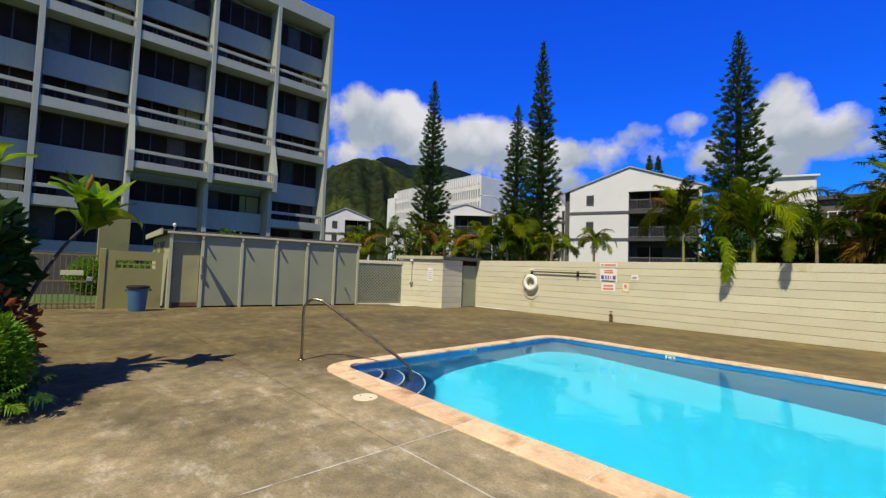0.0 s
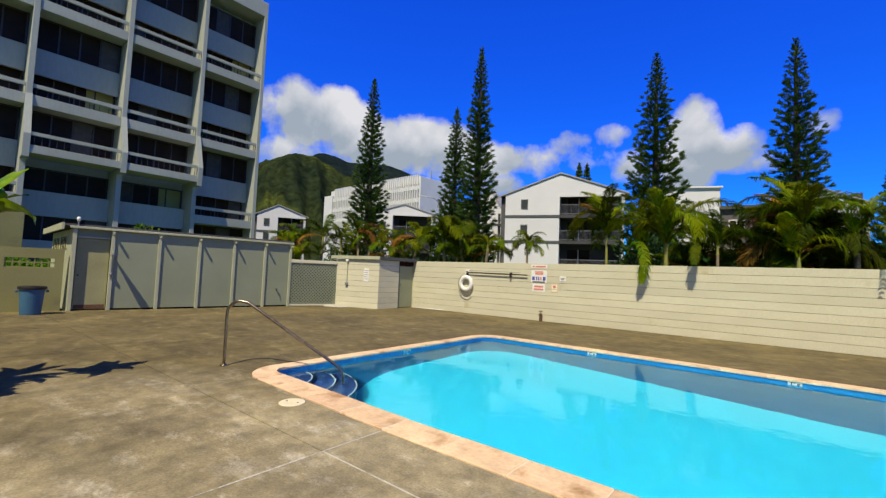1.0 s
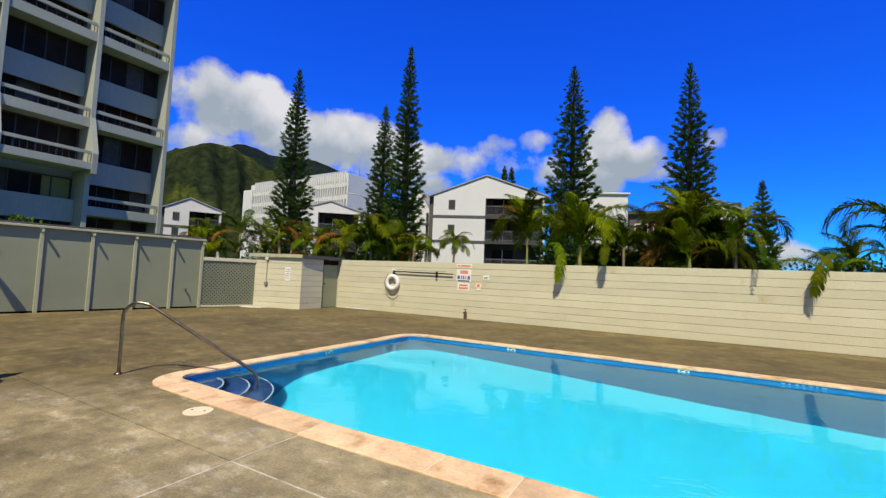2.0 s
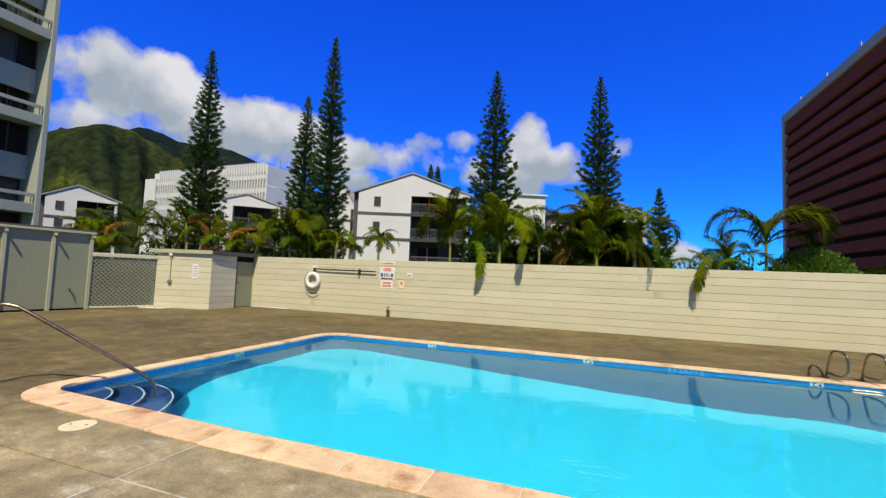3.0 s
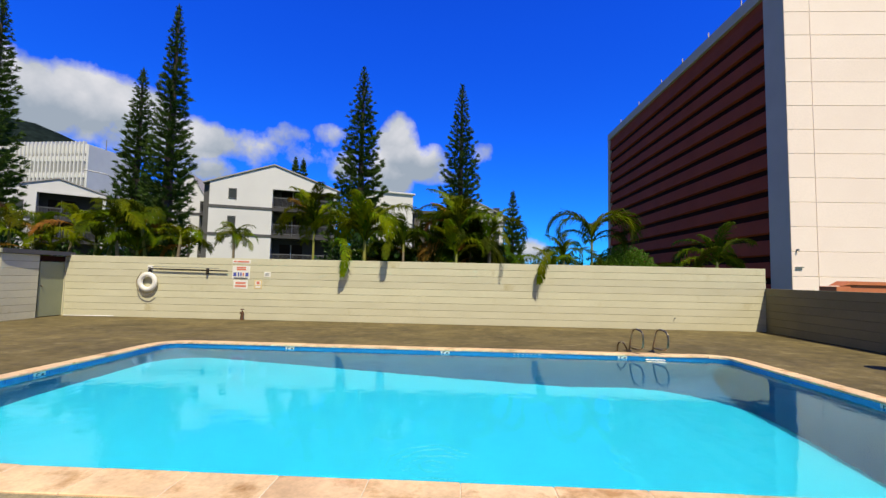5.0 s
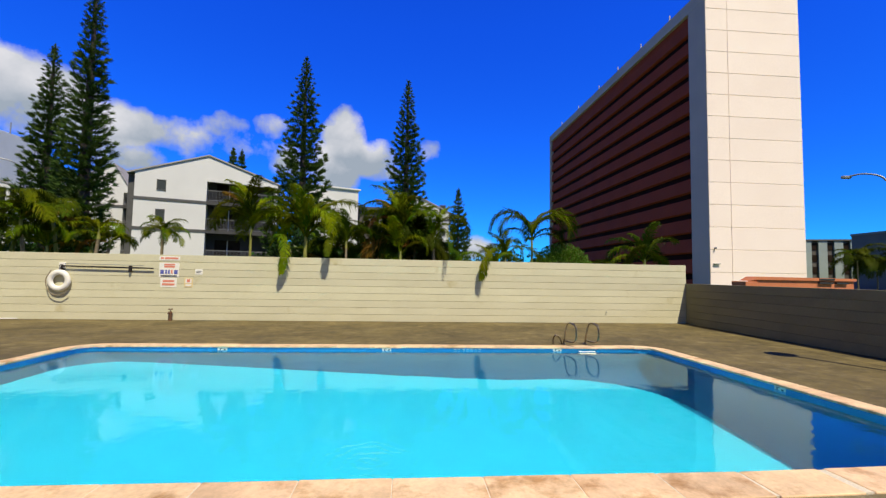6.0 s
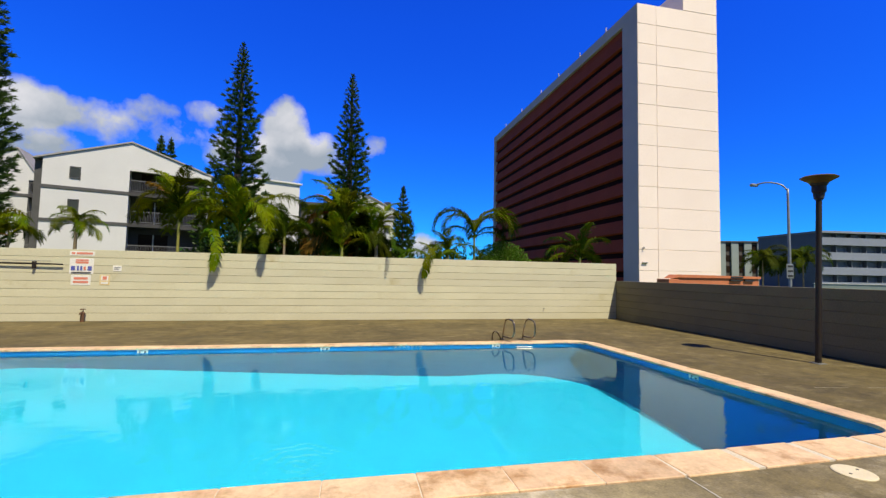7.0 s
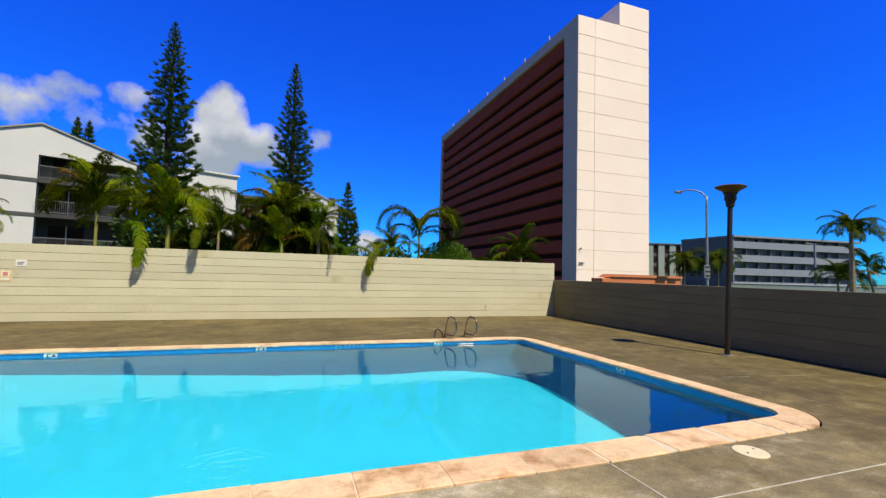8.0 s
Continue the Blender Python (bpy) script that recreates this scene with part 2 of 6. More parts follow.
FRAMEDARK = mat("window frame", (0.05, 0.045, 0.045), scale=2, rough=0.6)
BROWN = mat("maroon spandrel metal", (0.36, 0.068, 0.034), (0.30, 0.056, 0.028), 0.3, 0.75, grain=0.05, bscale=6, spec=0.06)
# near-black brown, also for shade painted over the shed door and under panels
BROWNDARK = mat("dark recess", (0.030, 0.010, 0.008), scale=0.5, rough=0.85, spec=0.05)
TOWERWHITE = mat("off-white tower panel", (0.95, 0.80, 0.71), (0.92, 0.765, 0.675), 0.25, 0.7, grain=0.03, bscale=10, rand=0.015)
TOWERGREY = mat("grey tower concrete", (0.56, 0.47, 0.41), (0.50, 0.42, 0.37), 0.3, 0.8)
HOUSEWHITE = mat("white stucco", (0.675, 0.67, 0.66), (0.62, 0.615, 0.61), 0.4, 0.8, grain=0.03, bscale=12)
# near-black grey for set-back walls, balcony floors and the office core
HOUSEGREY = mat("near-black recess grey", (0.058, 0.055, 0.058), (0.042, 0.042, 0.044), 0.6, 0.8)
HOUSEPANE = mat("grey green window glass", (0.06, 0.07, 0.065), (0.045, 0.05, 0.05), 1, 0.3, spec=0.2)
RAILGREY = mat("grey railing paint", (0.13, 0.13, 0.135), (0.10, 0.10, 0.105), 1, 0.7)
ROOF = mat("grey roof shingle", (0.36, 0.34, 0.33), (0.30, 0.285, 0.28), 1.2, 0.9, bump=0.01, bscale=9)
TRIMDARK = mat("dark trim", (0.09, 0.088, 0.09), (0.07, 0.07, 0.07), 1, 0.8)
BRICKRED = mat("terracotta sign wall", (0.62, 0.20, 0.085), (0.52, 0.16, 0.07), 2, 0.8, bump=0.003)
APTGREY = mat("apartment grey wall", (0.12, 0.105, 0.092), (0.09, 0.08, 0.072), 0.3, 0.8)
APTPALE = mat("apartment pale strip", (0.34, 0.40, 0.38), (0.29, 0.345, 0.33), 0.3, 0.8)
GATEPAINT = mat("tan gate paint", (0.14, 0.12, 0.045), (0.10, 0.08, 0.03), 5, 0.6)
APTSIDE = mat("blue grey apartment wall", (0.16, 0.18, 0.22), (0.13, 0.15, 0.185), 0.3, 0.8)
BLUEPANE = mat("dull blue window", (0.05, 0.09, 0.16), (0.035, 0.06, 0.11), 0.5, 0.35)
APTWHITE = mat("apartment white band", (0.24, 0.27, 0.335), (0.205, 0.235, 0.30), 0.3, 0.8)
GRASS = mat("grass and planting soil", (0.07, 0.13, 0.02), (0.05, 0.09, 0.02), 0.4, 0.95, grain=0.3, bscale=5, stain=(0.12, 0.09, 0.05), stain_scale=0.15)
BARK = mat("palm bark", (0.30, 0.24, 0.15), (0.20, 0.15, 0.09), 4, 0.9, bump=0.01, bscale=25, stretch=(1, 1, 5))
PALMSTEM = mat("yellow green palm stem", (0.30, 0.27, 0.06), (0.16, 0.20, 0.04), 3, 0.6)
PALMLEAF = mat("palm leaf", (0.037, 0.100, 0.003), (0.21, 0.225, 0.005), 1.8, 0.6, rand=0.5, island=0.25, translucent=0.35, spec=0.06)
PALMDARK = mat("deep green palm leaf", (0.026, 0.062, 0.003), (0.095, 0.115, 0.004), 1.4, 0.65, rand=0.4, island=0.25, translucent=0.3, spec=0.06)
PALMDRY = mat("dry orange palm leaf", (0.40, 0.15, 0.008), (0.22, 0.13, 0.010), 1.5, 0.8, rand=0.3, island=0.2, translucent=0.2)
PINE = mat("pine needles", (0.0360, 0.0780, 0.0143), (0.0744, 0.1235, 0.0220), 0.8, 0.85, island=0.35, translucent=0.10, spec=0.15)
PINEBARK = mat("pine bark", (0.075, 0.06, 0.045), (0.05, 0.04, 0.03), 3, 0.95, bump=0.02, bscale=10)
SHRUB = mat("round shrub leaf", (0.075, 0.165, 0.006), (0.12, 0.22, 0.008), 2, 0.7, island=0.3, translucent=0.3)
DARKLEAF = mat("dark broad leaf", (0.018, 0.055, 0.010), (0.035, 0.085, 0.014), 2, 0.35, island=0.45, rand=0.2, translucent=0.2, spec=0.25)
BROADLEAF = mat("bright broad leaf", (0.30, 0.46, 0.015), (0.08, 0.22, 0.01), 6, 0.2, rand=0.4, translucent=0.4)
CROTON = mat("orange red croton leaf", (0.30, 0.075, 0.010), (0.13, 0.045, 0.010), 3, 0.6, island=0.35, translucent=0.2)
FERN = mat("bright fern leaf", (0.10, 0.26, 0.008), (0.19, 0.34, 0.012), 3, 0.5, island=0.3, translucent=0.35)
SOIL = mat("reddish dry mulch", (0.26, 0.09, 0.03), (0.15, 0.06, 0.025), 4, 0.95, bump=0.02, bscale=20, grain=0.3)
# the pale stain patches stand in for sunlit stretches of slope
MOUNTAIN = mat("forested mountain", (0.030, 0.040, 0.013), (0.012, 0.019, 0.011), 0.007, 0.95, grain=0.45, bscale=0.06,
               stain=(0.085, 0.100, 0.018), stain_scale=0.0042, stain_at=0.55, spec=0.0, mottle=0.0)
# cloud shade on the far ridge is put into this darker forest colour
SHADEFOREST = mat("forest darkened for cloud shade", (0.013, 0.021, 0.020), (0.008, 0.014, 0.015), 0.004, 0.95, grain=0.35, bscale=0.04, spec=0.0)

# water: clear, refracting, lightly rippled, with a bluish surface gloss
WATER = bpy.data.materials.new("pool water")
WATER.use_nodes = True
_n, _l = WATER.node_tree.nodes, WATER.node_tree.links
_n.remove(_n["Principled BSDF"])
_tc = _n.new("ShaderNodeTexCoord")
_no = _n.new("ShaderNodeTexNoise")
_no.inputs["Scale"].default_value, _no.inputs["Detail"].default_value = 4.5, 4
_bp = _n.new("ShaderNodeBump")
_bp.inputs["Strength"].default_value, _bp.inputs["Distance"].default_value = 0.11, 0.02
_l.new(_tc.outputs["Object"], _no.inputs["Vector"])
# a small ring of ripples where water wells up by the near edge
_of = _n.new("ShaderNodeVectorMath")
_of.operation = "DISTANCE"
_of.inputs[1].default_value = (0.93, 3.84, -0.135)
_l.new(_tc.outputs["Object"], _of.inputs[0])


def wave(op, a, b):
    m = _n.new("ShaderNodeMath")
    m.operation = op
    for i, v in enumerate((a, b)):
        if isinstance(v, (int, float)):
            m.inputs[i].default_value = v
        elif v is not None:
            _l.new(v, m.inputs[i])
    return m.outputs[0]


_ph = wave("ADD", wave("MULTIPLY", _of.outputs["Value"], 70.0), wave("MULTIPLY", _no.outputs[0], 16.0))
_am = wave("MAXIMUM", wave("SUBTRACT", 1.0, wave("DIVIDE", _of.outputs["Value"], 0.48)), 0.0)
_ri = wave("MULTIPLY", wave("MULTIPLY", wave("SINE", _ph, None), _am), 8.0)
_l.new(wave("ADD", _no.outputs[0], _ri), _bp.inputs["Height"])
_fr = _n.new("ShaderNodeFresnel")
_fr.inputs["IOR"].default_value = 1.33
_re = _n.new("ShaderNodeBsdfRefraction")
_re.inputs["Color"].default_value = (0.96, 0.99, 1.0, 1)
_re.inputs["Roughness"].default_value, _re.inputs["IOR"].default_value = 0.0, 1.33
_gl = _n.new("ShaderNodeBsdfGlossy")
_gl.inputs["Color"].default_value = (0.60, 0.88, 0.91, 1)
_gl.inputs["Roughness"].default_value = 0.0
_mx = _n.new("ShaderNodeMixShader")
for _s in (_fr, _re, _gl):
    _l.new(_bp.outputs[0], _s.inputs["Normal"])
_l.new(_fr.outputs[0], _mx.inputs[0])
_l.new(_re.outputs[0], _mx.inputs[1])
_l.new(_gl.outputs[0], _mx.inputs[2])
_l.new(_mx.outputs[0], _n["Material Output"].inputs[0])


# ---- building blocks ----
def part(name, bm, material, parent=None, label="", smooth=False):
    """Links a bmesh as one mesh object, under a thing or a part."""
    me = bm if isinstance(bm, bpy.types.Mesh) else bpy.data.meshes.new(name)
    if me is not bm:
        bm.normal_update()
        bm.to_mesh(me)
        bm.free()
        me.materials.append(material)
        if smooth:
            me.shade_smooth()
    ob = new(name, me)
    ob.parent = parent
    if label:
        tagged(ob, label)
    return ob


def thing(name, m=None, label="", category="", group="", kind=""):
    ob = new(name)
    ob.matrix_world = m or Matrix()
    return tagged(ob, label, category, group, kind)


def box(x0, x1, y0, y1, z0, z1, bevel=0.0, bm=None, turn=None):
    """A box, into bm where given."""
    b = bmesh.new() if bm is None or bevel else bm
    r = bmesh.ops.create_cube(b, size=1)
    mid, size = Vector(((x0 + x1) / 2, (y0 + y1) / 2, (z0 + z1) / 2)), Vector((x1 - x0, y1 - y0, z1 - z0))
    for v in r["verts"]:
        v.co = Vector((v.co.x * size.x, v.co.y * size.y, v.co.z * size.z)) + mid
        if turn:
            v.co = turn @ v.co
    if bevel:
        bmesh.ops.bevel(b, geom=b.edges[:], offset=bevel, segments=1, affect="EDGES")
        if bm is not None:
            me = bpy.data.meshes.new("tmp")
            b.to_mesh(me)
            b.free()
            bm.from_mesh(me)
            bpy.data.meshes.remove(me)
            return bm
    return b


def prism(outline, z0, z1, bm=None):
    """An upright prism over a plan outline (anticlockwise)."""
    b = bmesh.new() if bm is None else bm
    lo = [b.verts.new((x, y, z0)) for x, y in outline]
    hi = [b.verts.new((x, y, z1)) for x, y in outline]
    b.faces.new(hi)
    b.faces.new(lo[::-1])
    for i in range(len(lo)):
        j = (i + 1) % len(lo)
        b.faces.new((lo[i], lo[j], hi[j], hi[i]))
    return b


def tube(points, radius, sides=10, bm=None, caps=True):
    """A round tube along points; radius is one number or one a point."""
    b = bmesh.new() if bm is None else bm
    pts = [Vector(p) for p in points]
    rad = list(radius) if isinstance(radius, (list, tuple)) else [radius] * len(pts)
    rings, side = [], None
    for i, p in enumerate(pts):
        way = (pts[min(i + 1, len(pts) - 1)] - pts[max(i - 1, 0)]).normalized()
        if side is None:
            side = way.orthogonal().normalized()
        side = (side - way * side.dot(way)).normalized()
        up = way.cross(side)
        rings.append([b.verts.new(p + (side * math.cos(a) + up * math.sin(a)) * rad[i]) for a in (2 * math.pi * k / sides for k in range(sides))])
    for a, c in zip(rings, rings[1:]):
        for k in range(sides):
            b.faces.new((a[k], a[(k + 1) % sides], c[(k + 1) % sides], c[k]))
    if caps:
        b.faces.new(rings[0][::-1])
        b.faces.new(rings[-1])
    return b


def lathe(profile, sides=24, bm=None, centre=(0, 0, 0)):
    b = bmesh.new() if bm is None else bm
    c = Vector(centre)
    rings = [[b.verts.new(c + Vector((r * math.cos(a), r * math.sin(a), z))) for a in (2 * math.pi * k / sides for k in range(sides))] for r, z in profile]
    for p, q in zip(rings, rings[1:]):
        for k in range(sides):
            b.faces.new((p[k], p[(k + 1) % sides], q[(k + 1) % sides], q[k]))
    b.faces.new(rings[0][::-1])
    b.faces.new(rings[-1])
    return b


def smooth_line(points, steps=6):
    """A rounded line through control points (Catmull-Rom)."""
    p = [Vector(q) for q in points]
    p = [p[0] * 2 - p[1]] + p + [p[-1] * 2 - p[-2]]
    out = []
    for i in range(1, len(p) - 2):
        for k in range(steps):
            t = k / steps
            out.append(0.5 * ((2 * p[i]) + (p[i + 1] - p[i - 1]) * t + (2 * p[i - 1] - 5 * p[i] + 4 * p[i + 1] - p[i + 2]) * t * t
                              + (3 * p[i] - p[i - 1] - 3 * p[i + 1] + p[i + 2]) * t ** 3))
    return out + [p[-2]]


def rounded(x0, x1, y0, y1, r, steps=8):
    """A rectangle's outline with rounded corners, anticlockwise."""
    out = []
    for cx, cy, a0 in ((x1 - r, y0 + r, -90), (x1 - r, y1 - r, 0), (x0 + r, y1 - r, 90), (x0 + r, y0 + r, 180)):
        for k in range(steps + 1):
            a = radians(a0 + 90 * k / steps)
            out.append((cx + r * math.cos(a), cy + r * math.sin(a)))
    return out


def frame_at(x, y, bx, by, z=0.0):
    """A pose at (x, y) whose x axis runs towards (bx, by)."""
    return pose(x, y, z, 0, 0, math.degrees(math.atan2(by - y, bx - x)))


# ---- the setting ----
DX0, DX1, DY0, DY1 = -16.6, 10.5, -9.0, 13.52          # the paved yard
PX0, PX1, PY0, PY1 = -4.9, 6.36, 3.34, 9.02             # the pool's inner edge
CW, CWN, CWW, CWE = 0.34, 0.22, 0.20, 0.25                                              # width of the coping
CR = 0.60                                              # outer radius of the coping corners
QX0, QX1, QY0, QY1 = PX0 - CWW, PX1 + CWE, PY0 - CW, PY1 + CWN
WZ = -0.072                                            # water level


def warp(x, y):
    """The pool is a little out of square: its east side runs outwards and the near side bows in towards both ends."""
    near = min(1.0, max(0.0, (6.5 - y) / 2.8))
    east, west = min(1.0, max(0.0, (x - 4.0) / 2.2)), min(1.0, max(0.0, (-1.8 - x) / 2.6))
    return x + 0.040 * (PY1 - y) * east, y + 0.085 * near * (0.9 * east + west)


def warped(outline):
    return [warp(x, y) for x, y in outline]


def warp_pose(x, y, z, rz, dx, dy):
    """A pose at the warped place, turned with the edge that runs there along (dx, dy)."""
    a, b = Vector(warp(x, y)), Vector(warp(x + dx * 0.1, y + dy * 0.1))
    turn = math.atan2(b.y - a.y, b.x - a.x) - math.atan2(dy, dx)
    return pose(a.x, a.y, z, 0, 0, rz + math.degrees(turn))


bm = bmesh.new()
inner = [bm.verts.new((x, y, -0.02)) for x, y in ((DX0, DY0), (DX1, DY0), (DX1, DY1 + 0.3), (DX0, DY1))]
outer = [bm.verts.new((x * 4200, y * 4200, -0.02)) for x, y in ((-1, -1), (1, -1), (1, 1), (-1, 1))]
for i in range(4):
    j = (i + 1) % 4
    bm.faces.new((inner[j], inner[i], outer[i], outer[j]))
ground = tagged(part("ground", bm, GRASS), "grass and planted ground beyond the pool yard", "ground", kind="structure")

# concrete deck in large slabs, jointed
floor = thing("floor", None, "weathered grey brown concrete pool deck with slab joints", "floor", kind="structure")
arc = warped(rounded(QX0, QX1, QY0, QY1, CR))
part("base", prism([(DX0, DY0), (DX1, DY0), (DX1, QY0 + 0.02), (DX0, QY0 + 0.02)], -0.12, -0.012), JOINT, floor)
part("base", prism([(DX0, QY1 + 0.02), (DX1, QY1 + 0.02), (DX1, DY1), (DX0, DY1)], -0.12, -0.012), JOINT, floor)
part("base", prism([(DX0, QY0 + 0.02), (QX0 + 0.02, QY0 + 0.02), (QX0 + 0.02, QY1 + 0.02), (DX0, QY1 + 0.02)], -0.12, -0.012), JOINT, floor)
part("base", prism([(QX1 + 0.02, QY0 + 0.02), (DX1, QY0 + 0.02), (DX1, QY1 + 0.02), (QX1 + 0.02, QY1 + 0.02)], -0.12, -0.012), JOINT, floor)
JX, JY, G = (-13.75, -7.92, -2.08, 3.75, 9.58), (-3.5, 2.36), 0.006
ne, nw, sw, se = arc[9:18], arc[18:27], arc[27:36], arc[0:9]
slabs = []
xs = (DX0, *JX, DX1)
for a, b in zip(xs, xs[1:]):
    for c, d in ((DY0, JY[0]), JY):
        slabs.append([(a + G, c + G), (b - G, c + G), (b - G, d - G), (a + G, d - G)])
for a, b in ((DX0, JX[0]), (JX[0], JX[1]), (JX[4], DX1)):
    slabs.append([(a + G, JY[1] + G), (b - G, JY[1] + G), (b - G, DY1), (a + G, DY1)])
left = [(JX[1] + G, JY[1] + G), (JX[2] - G, JY[1] + G), (JX[2] - G, QY0 - G)] + [(x - G, y - G) for x, y in sw[::-1]] + [(x - G, y + G) for x, y in nw[::-1]]
slabs.append(left + [(JX[2] - G, QY1 + G), (JX[2] - G, DY1), (JX[1] + G, DY1)])
slabs.append([(JX[2] + G, JY[1] + G), (JX[3] - G, JY[1] + G), (JX[3] - G, QY0 - G), (JX[2] + G, QY0 - G)])
slabs.append([(JX[2] + G, QY1 + G), (JX[3] - G, QY1 + G), (JX[3] - G, DY1), (JX[2] + G, DY1)])
right = [(JX[3] + G, JY[1] + G), (JX[4] - G, JY[1] + G), (JX[4] - G, DY1), (JX[3] + G, DY1), (JX[3] + G, QY1 + G)]
E = 0.034                                              # open joint along the east coping
slabs.append(right + [(x + E, y + G) for x, y in ne[::-1]] + [(x + E, y - G) for x, y in se[::-1]] + [(JX[3] + G, QY0 - G)])
for x in JX[2:4]:
    slabs.append([(x - G, QY1 + G), (x + G, QY1 + G), (x + G, DY1), (x - G, DY1)])
slabs.append([(DX0, DY1 + 0.002), (DX1, DY1 + 0.002), (DX1, DY1 + 0.3)])
for s in slabs:
    part("slab", prism(s, -0.1, 0.0), CONCRETE, floor)
for x0, x1, y0, y1 in ((-2.086, -2.074, -0.6, 2.985), (-2.07, 9.58, 2.354, 2.366), (3.744, 3.756, 2.37, 2.985)):
    part("joint_sealant", box(x0, x1, y0, y1, -0.011, 0.003), SEALANT, floor, "chipped white joint sealant")
for ax, ay, bx, by in ((7.45, 3.88, 7.47, 3.56), (7.47, 3.50, 7.47, 3.29), (6.92, 3.16, 7.02, 3.02), (7.03, 2.94, 7.09, 2.88), (5.62, 2.58, 5.61, 2.53), (5.62, 2.42, 5.60, 2.38),
                       (7.52, 4.97, 8.0, 4.90), (8.3, 4.86, 9.03, 4.75)):
    ln = (Vector((bx, by)) - Vector((ax, ay))).length
    part("joint_sealant", box(0, ln, -0.006, 0.006, -0.004, 0.002), SEALOLD, floor, "dirty remnant of broken sealant").matrix_basis = frame_at(ax, ay, bx, by)


def block_wall(name, m, length, height, thick, courses, label, paint=BLOCK):
    """A painted block wall: recessed core and one proud course after another."""
    w = thing(name, m, label, "wall", kind="structure")
    part("core", box(0.01, length - 0.01, 0.012, thick - 0.012, -0.05, height - 0.012), BLOCKJOINT if paint is BLOCK else paint, w)
    h = height / courses
    b = box(0, length, 0, thick, 0.004, h - 0.005, 0.004)
    first = part("course", b, paint, w)
    for k in range(1, courses):
        o = part("course", first.data, None, w)
        o.matrix_basis = pose(random.uniform(-0.002, 0.002), random.uniform(-0.002, 0.002), k * h)
    return w


NX0, NY0, NX1, NY1 = -11.47, 13.42, 10.42, 13.76              # the long wall runs slightly askew
block_wall("wall_north", frame_at(NX0, NY0, NX1, NY1), 21.9, 1.925, 0.2, 9, "long cream painted block wall behind the pool")
block_wall("wall_east", pose(10.40, 13.75, 0, 0, 0, -90), 22.6, 1.32, 0.2, 6, "low block wall coloured brown grey for its shade", BLOCKSHADE)
# plain wall added out of view to close the yard and cut sky fill
ws = thing("wall_south", pose(-12.0, -9.2, 0), "unseen plain wall added behind the viewpoint to cut sky light", "wall", kind="structure")
part("wall", box(0, 22.2, -0.3, 0, -0.05, 7.5), BLOCKJOINT, ws)

# ---- the pool ----
pool = thing("swimming_pool", pose(0, 0, 0), "rectangular pool with blue tiles and sandstone coping", "swimming pool")


def corners4(x0, x1, y0, y1, rs, steps=8):
    out = []
    for (sx, sy, a0), r in zip(((1, -1, -90), (1, 1, 0), (-1, 1, 90), (-1, -1, 180)), rs):
        cx, cy = (x1 - r if sx > 0 else x0 + r), (y1 - r if sy > 0 else y0 + r)
        for k in range(steps + 1):
            a = radians(a0 + 90 * k / steps)
            out.append((cx + r * math.cos(a), cy + r * math.sin(a)))
    return out


LEVEL_X = PX0 + 1.30 / 0.158


def pool_depth(x):
    return -1.07 - (min(x, LEVEL_X) - PX0) * 0.158


rim = warped(rounded(PX0, PX1, PY0, PY1, 0.30, 10))
foot = corners4(PX0 + 0.14, PX1 - 0.32, PY0 + 0.12, PY1 - 0.07, (1.2, 1.9, 0.9, 2.6), 10)
# a vertex on both long sides where the floor levels out
for ring, ya, yb in ((rim, PY1, PY0), (foot, PY1 - 0.07, PY0 + 0.12)):
    ring.insert(22, (LEVEL_X, ya))
    ring.append((LEVEL_X, yb))
bm = bmesh.new()
loops = []
for f in (0.0, 0.55, 0.82, 1.0):
    loop = []
    for (ax, ay), (bx, by) in zip(rim, foot):
        g = f ** 3
        x, y = ax + (bx - ax) * g, ay + (by - ay) * g
        loop.append(bm.verts.new((x, y, -0.27 + (pool_depth(x) + 0.27) * f)))
    loops.append(loop)
for a, b in zip(loops, loops[1:]):
    for i in range(len(a)):
        j = (i + 1) % len(a)
        bm.faces.new((a[j], a[i], b[i], b[j]))
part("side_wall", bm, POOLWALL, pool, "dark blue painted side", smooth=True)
bm = bmesh.new()
bm.faces.new([bm.verts.new((x, y, 0)) for x, y in foot])
bmesh.ops.bisect_plane(bm, geom=bm.verts[:] + bm.edges[:] + bm.faces[:], plane_co=(LEVEL_X, 0, 0), plane_no=(1, 0, 0))
for v in bm.verts:
    v.co.z = pool_depth(v.co.x)
part("pool_floor", bm, POOLFLOOR, pool, "plaster floor in the water's turquoise, sloping to the deep end")
# outer shell so that the basin has thickness
bm = bmesh.new()
bo = warped(rounded(PX0 - 0.15, PX1 + 0.15, PY0 - 0.15, PY1 + 0.15, 0.4))
lo = [bm.verts.new((x, y, -2.9)) for x, y in bo]
hi = [bm.verts.new((x, y, -0.115)) for x, y in bo]
for i in range(len(lo)):
    j = (i + 1) % len(lo)
    bm.faces.new((lo[i], lo[j], hi[j], hi[i]))
bm.faces.new(lo[::-1])
part("shell", bm, CONCRETE, pool)
# tile bed below the coping
bm = bmesh.new()
a = [bm.verts.new((x, y, -0.018)) for x, y in warped(rounded(PX0, PX1, PY0, PY1, 0.30))]
b = [bm.verts.new((x, y, -0.275)) for x, y in warped(rounded(PX0, PX1, PY0, PY1, 0.30))]
for i in range(len(a)):
    j = (i + 1) % len(a)
    bm.faces.new((a[j], a[i], b[i], b[j]))
part("tile_bed", bm, TILE, pool)
# glazed tiles standing proud of the bed, on the three sides that show
tile = None
TS = 0.152


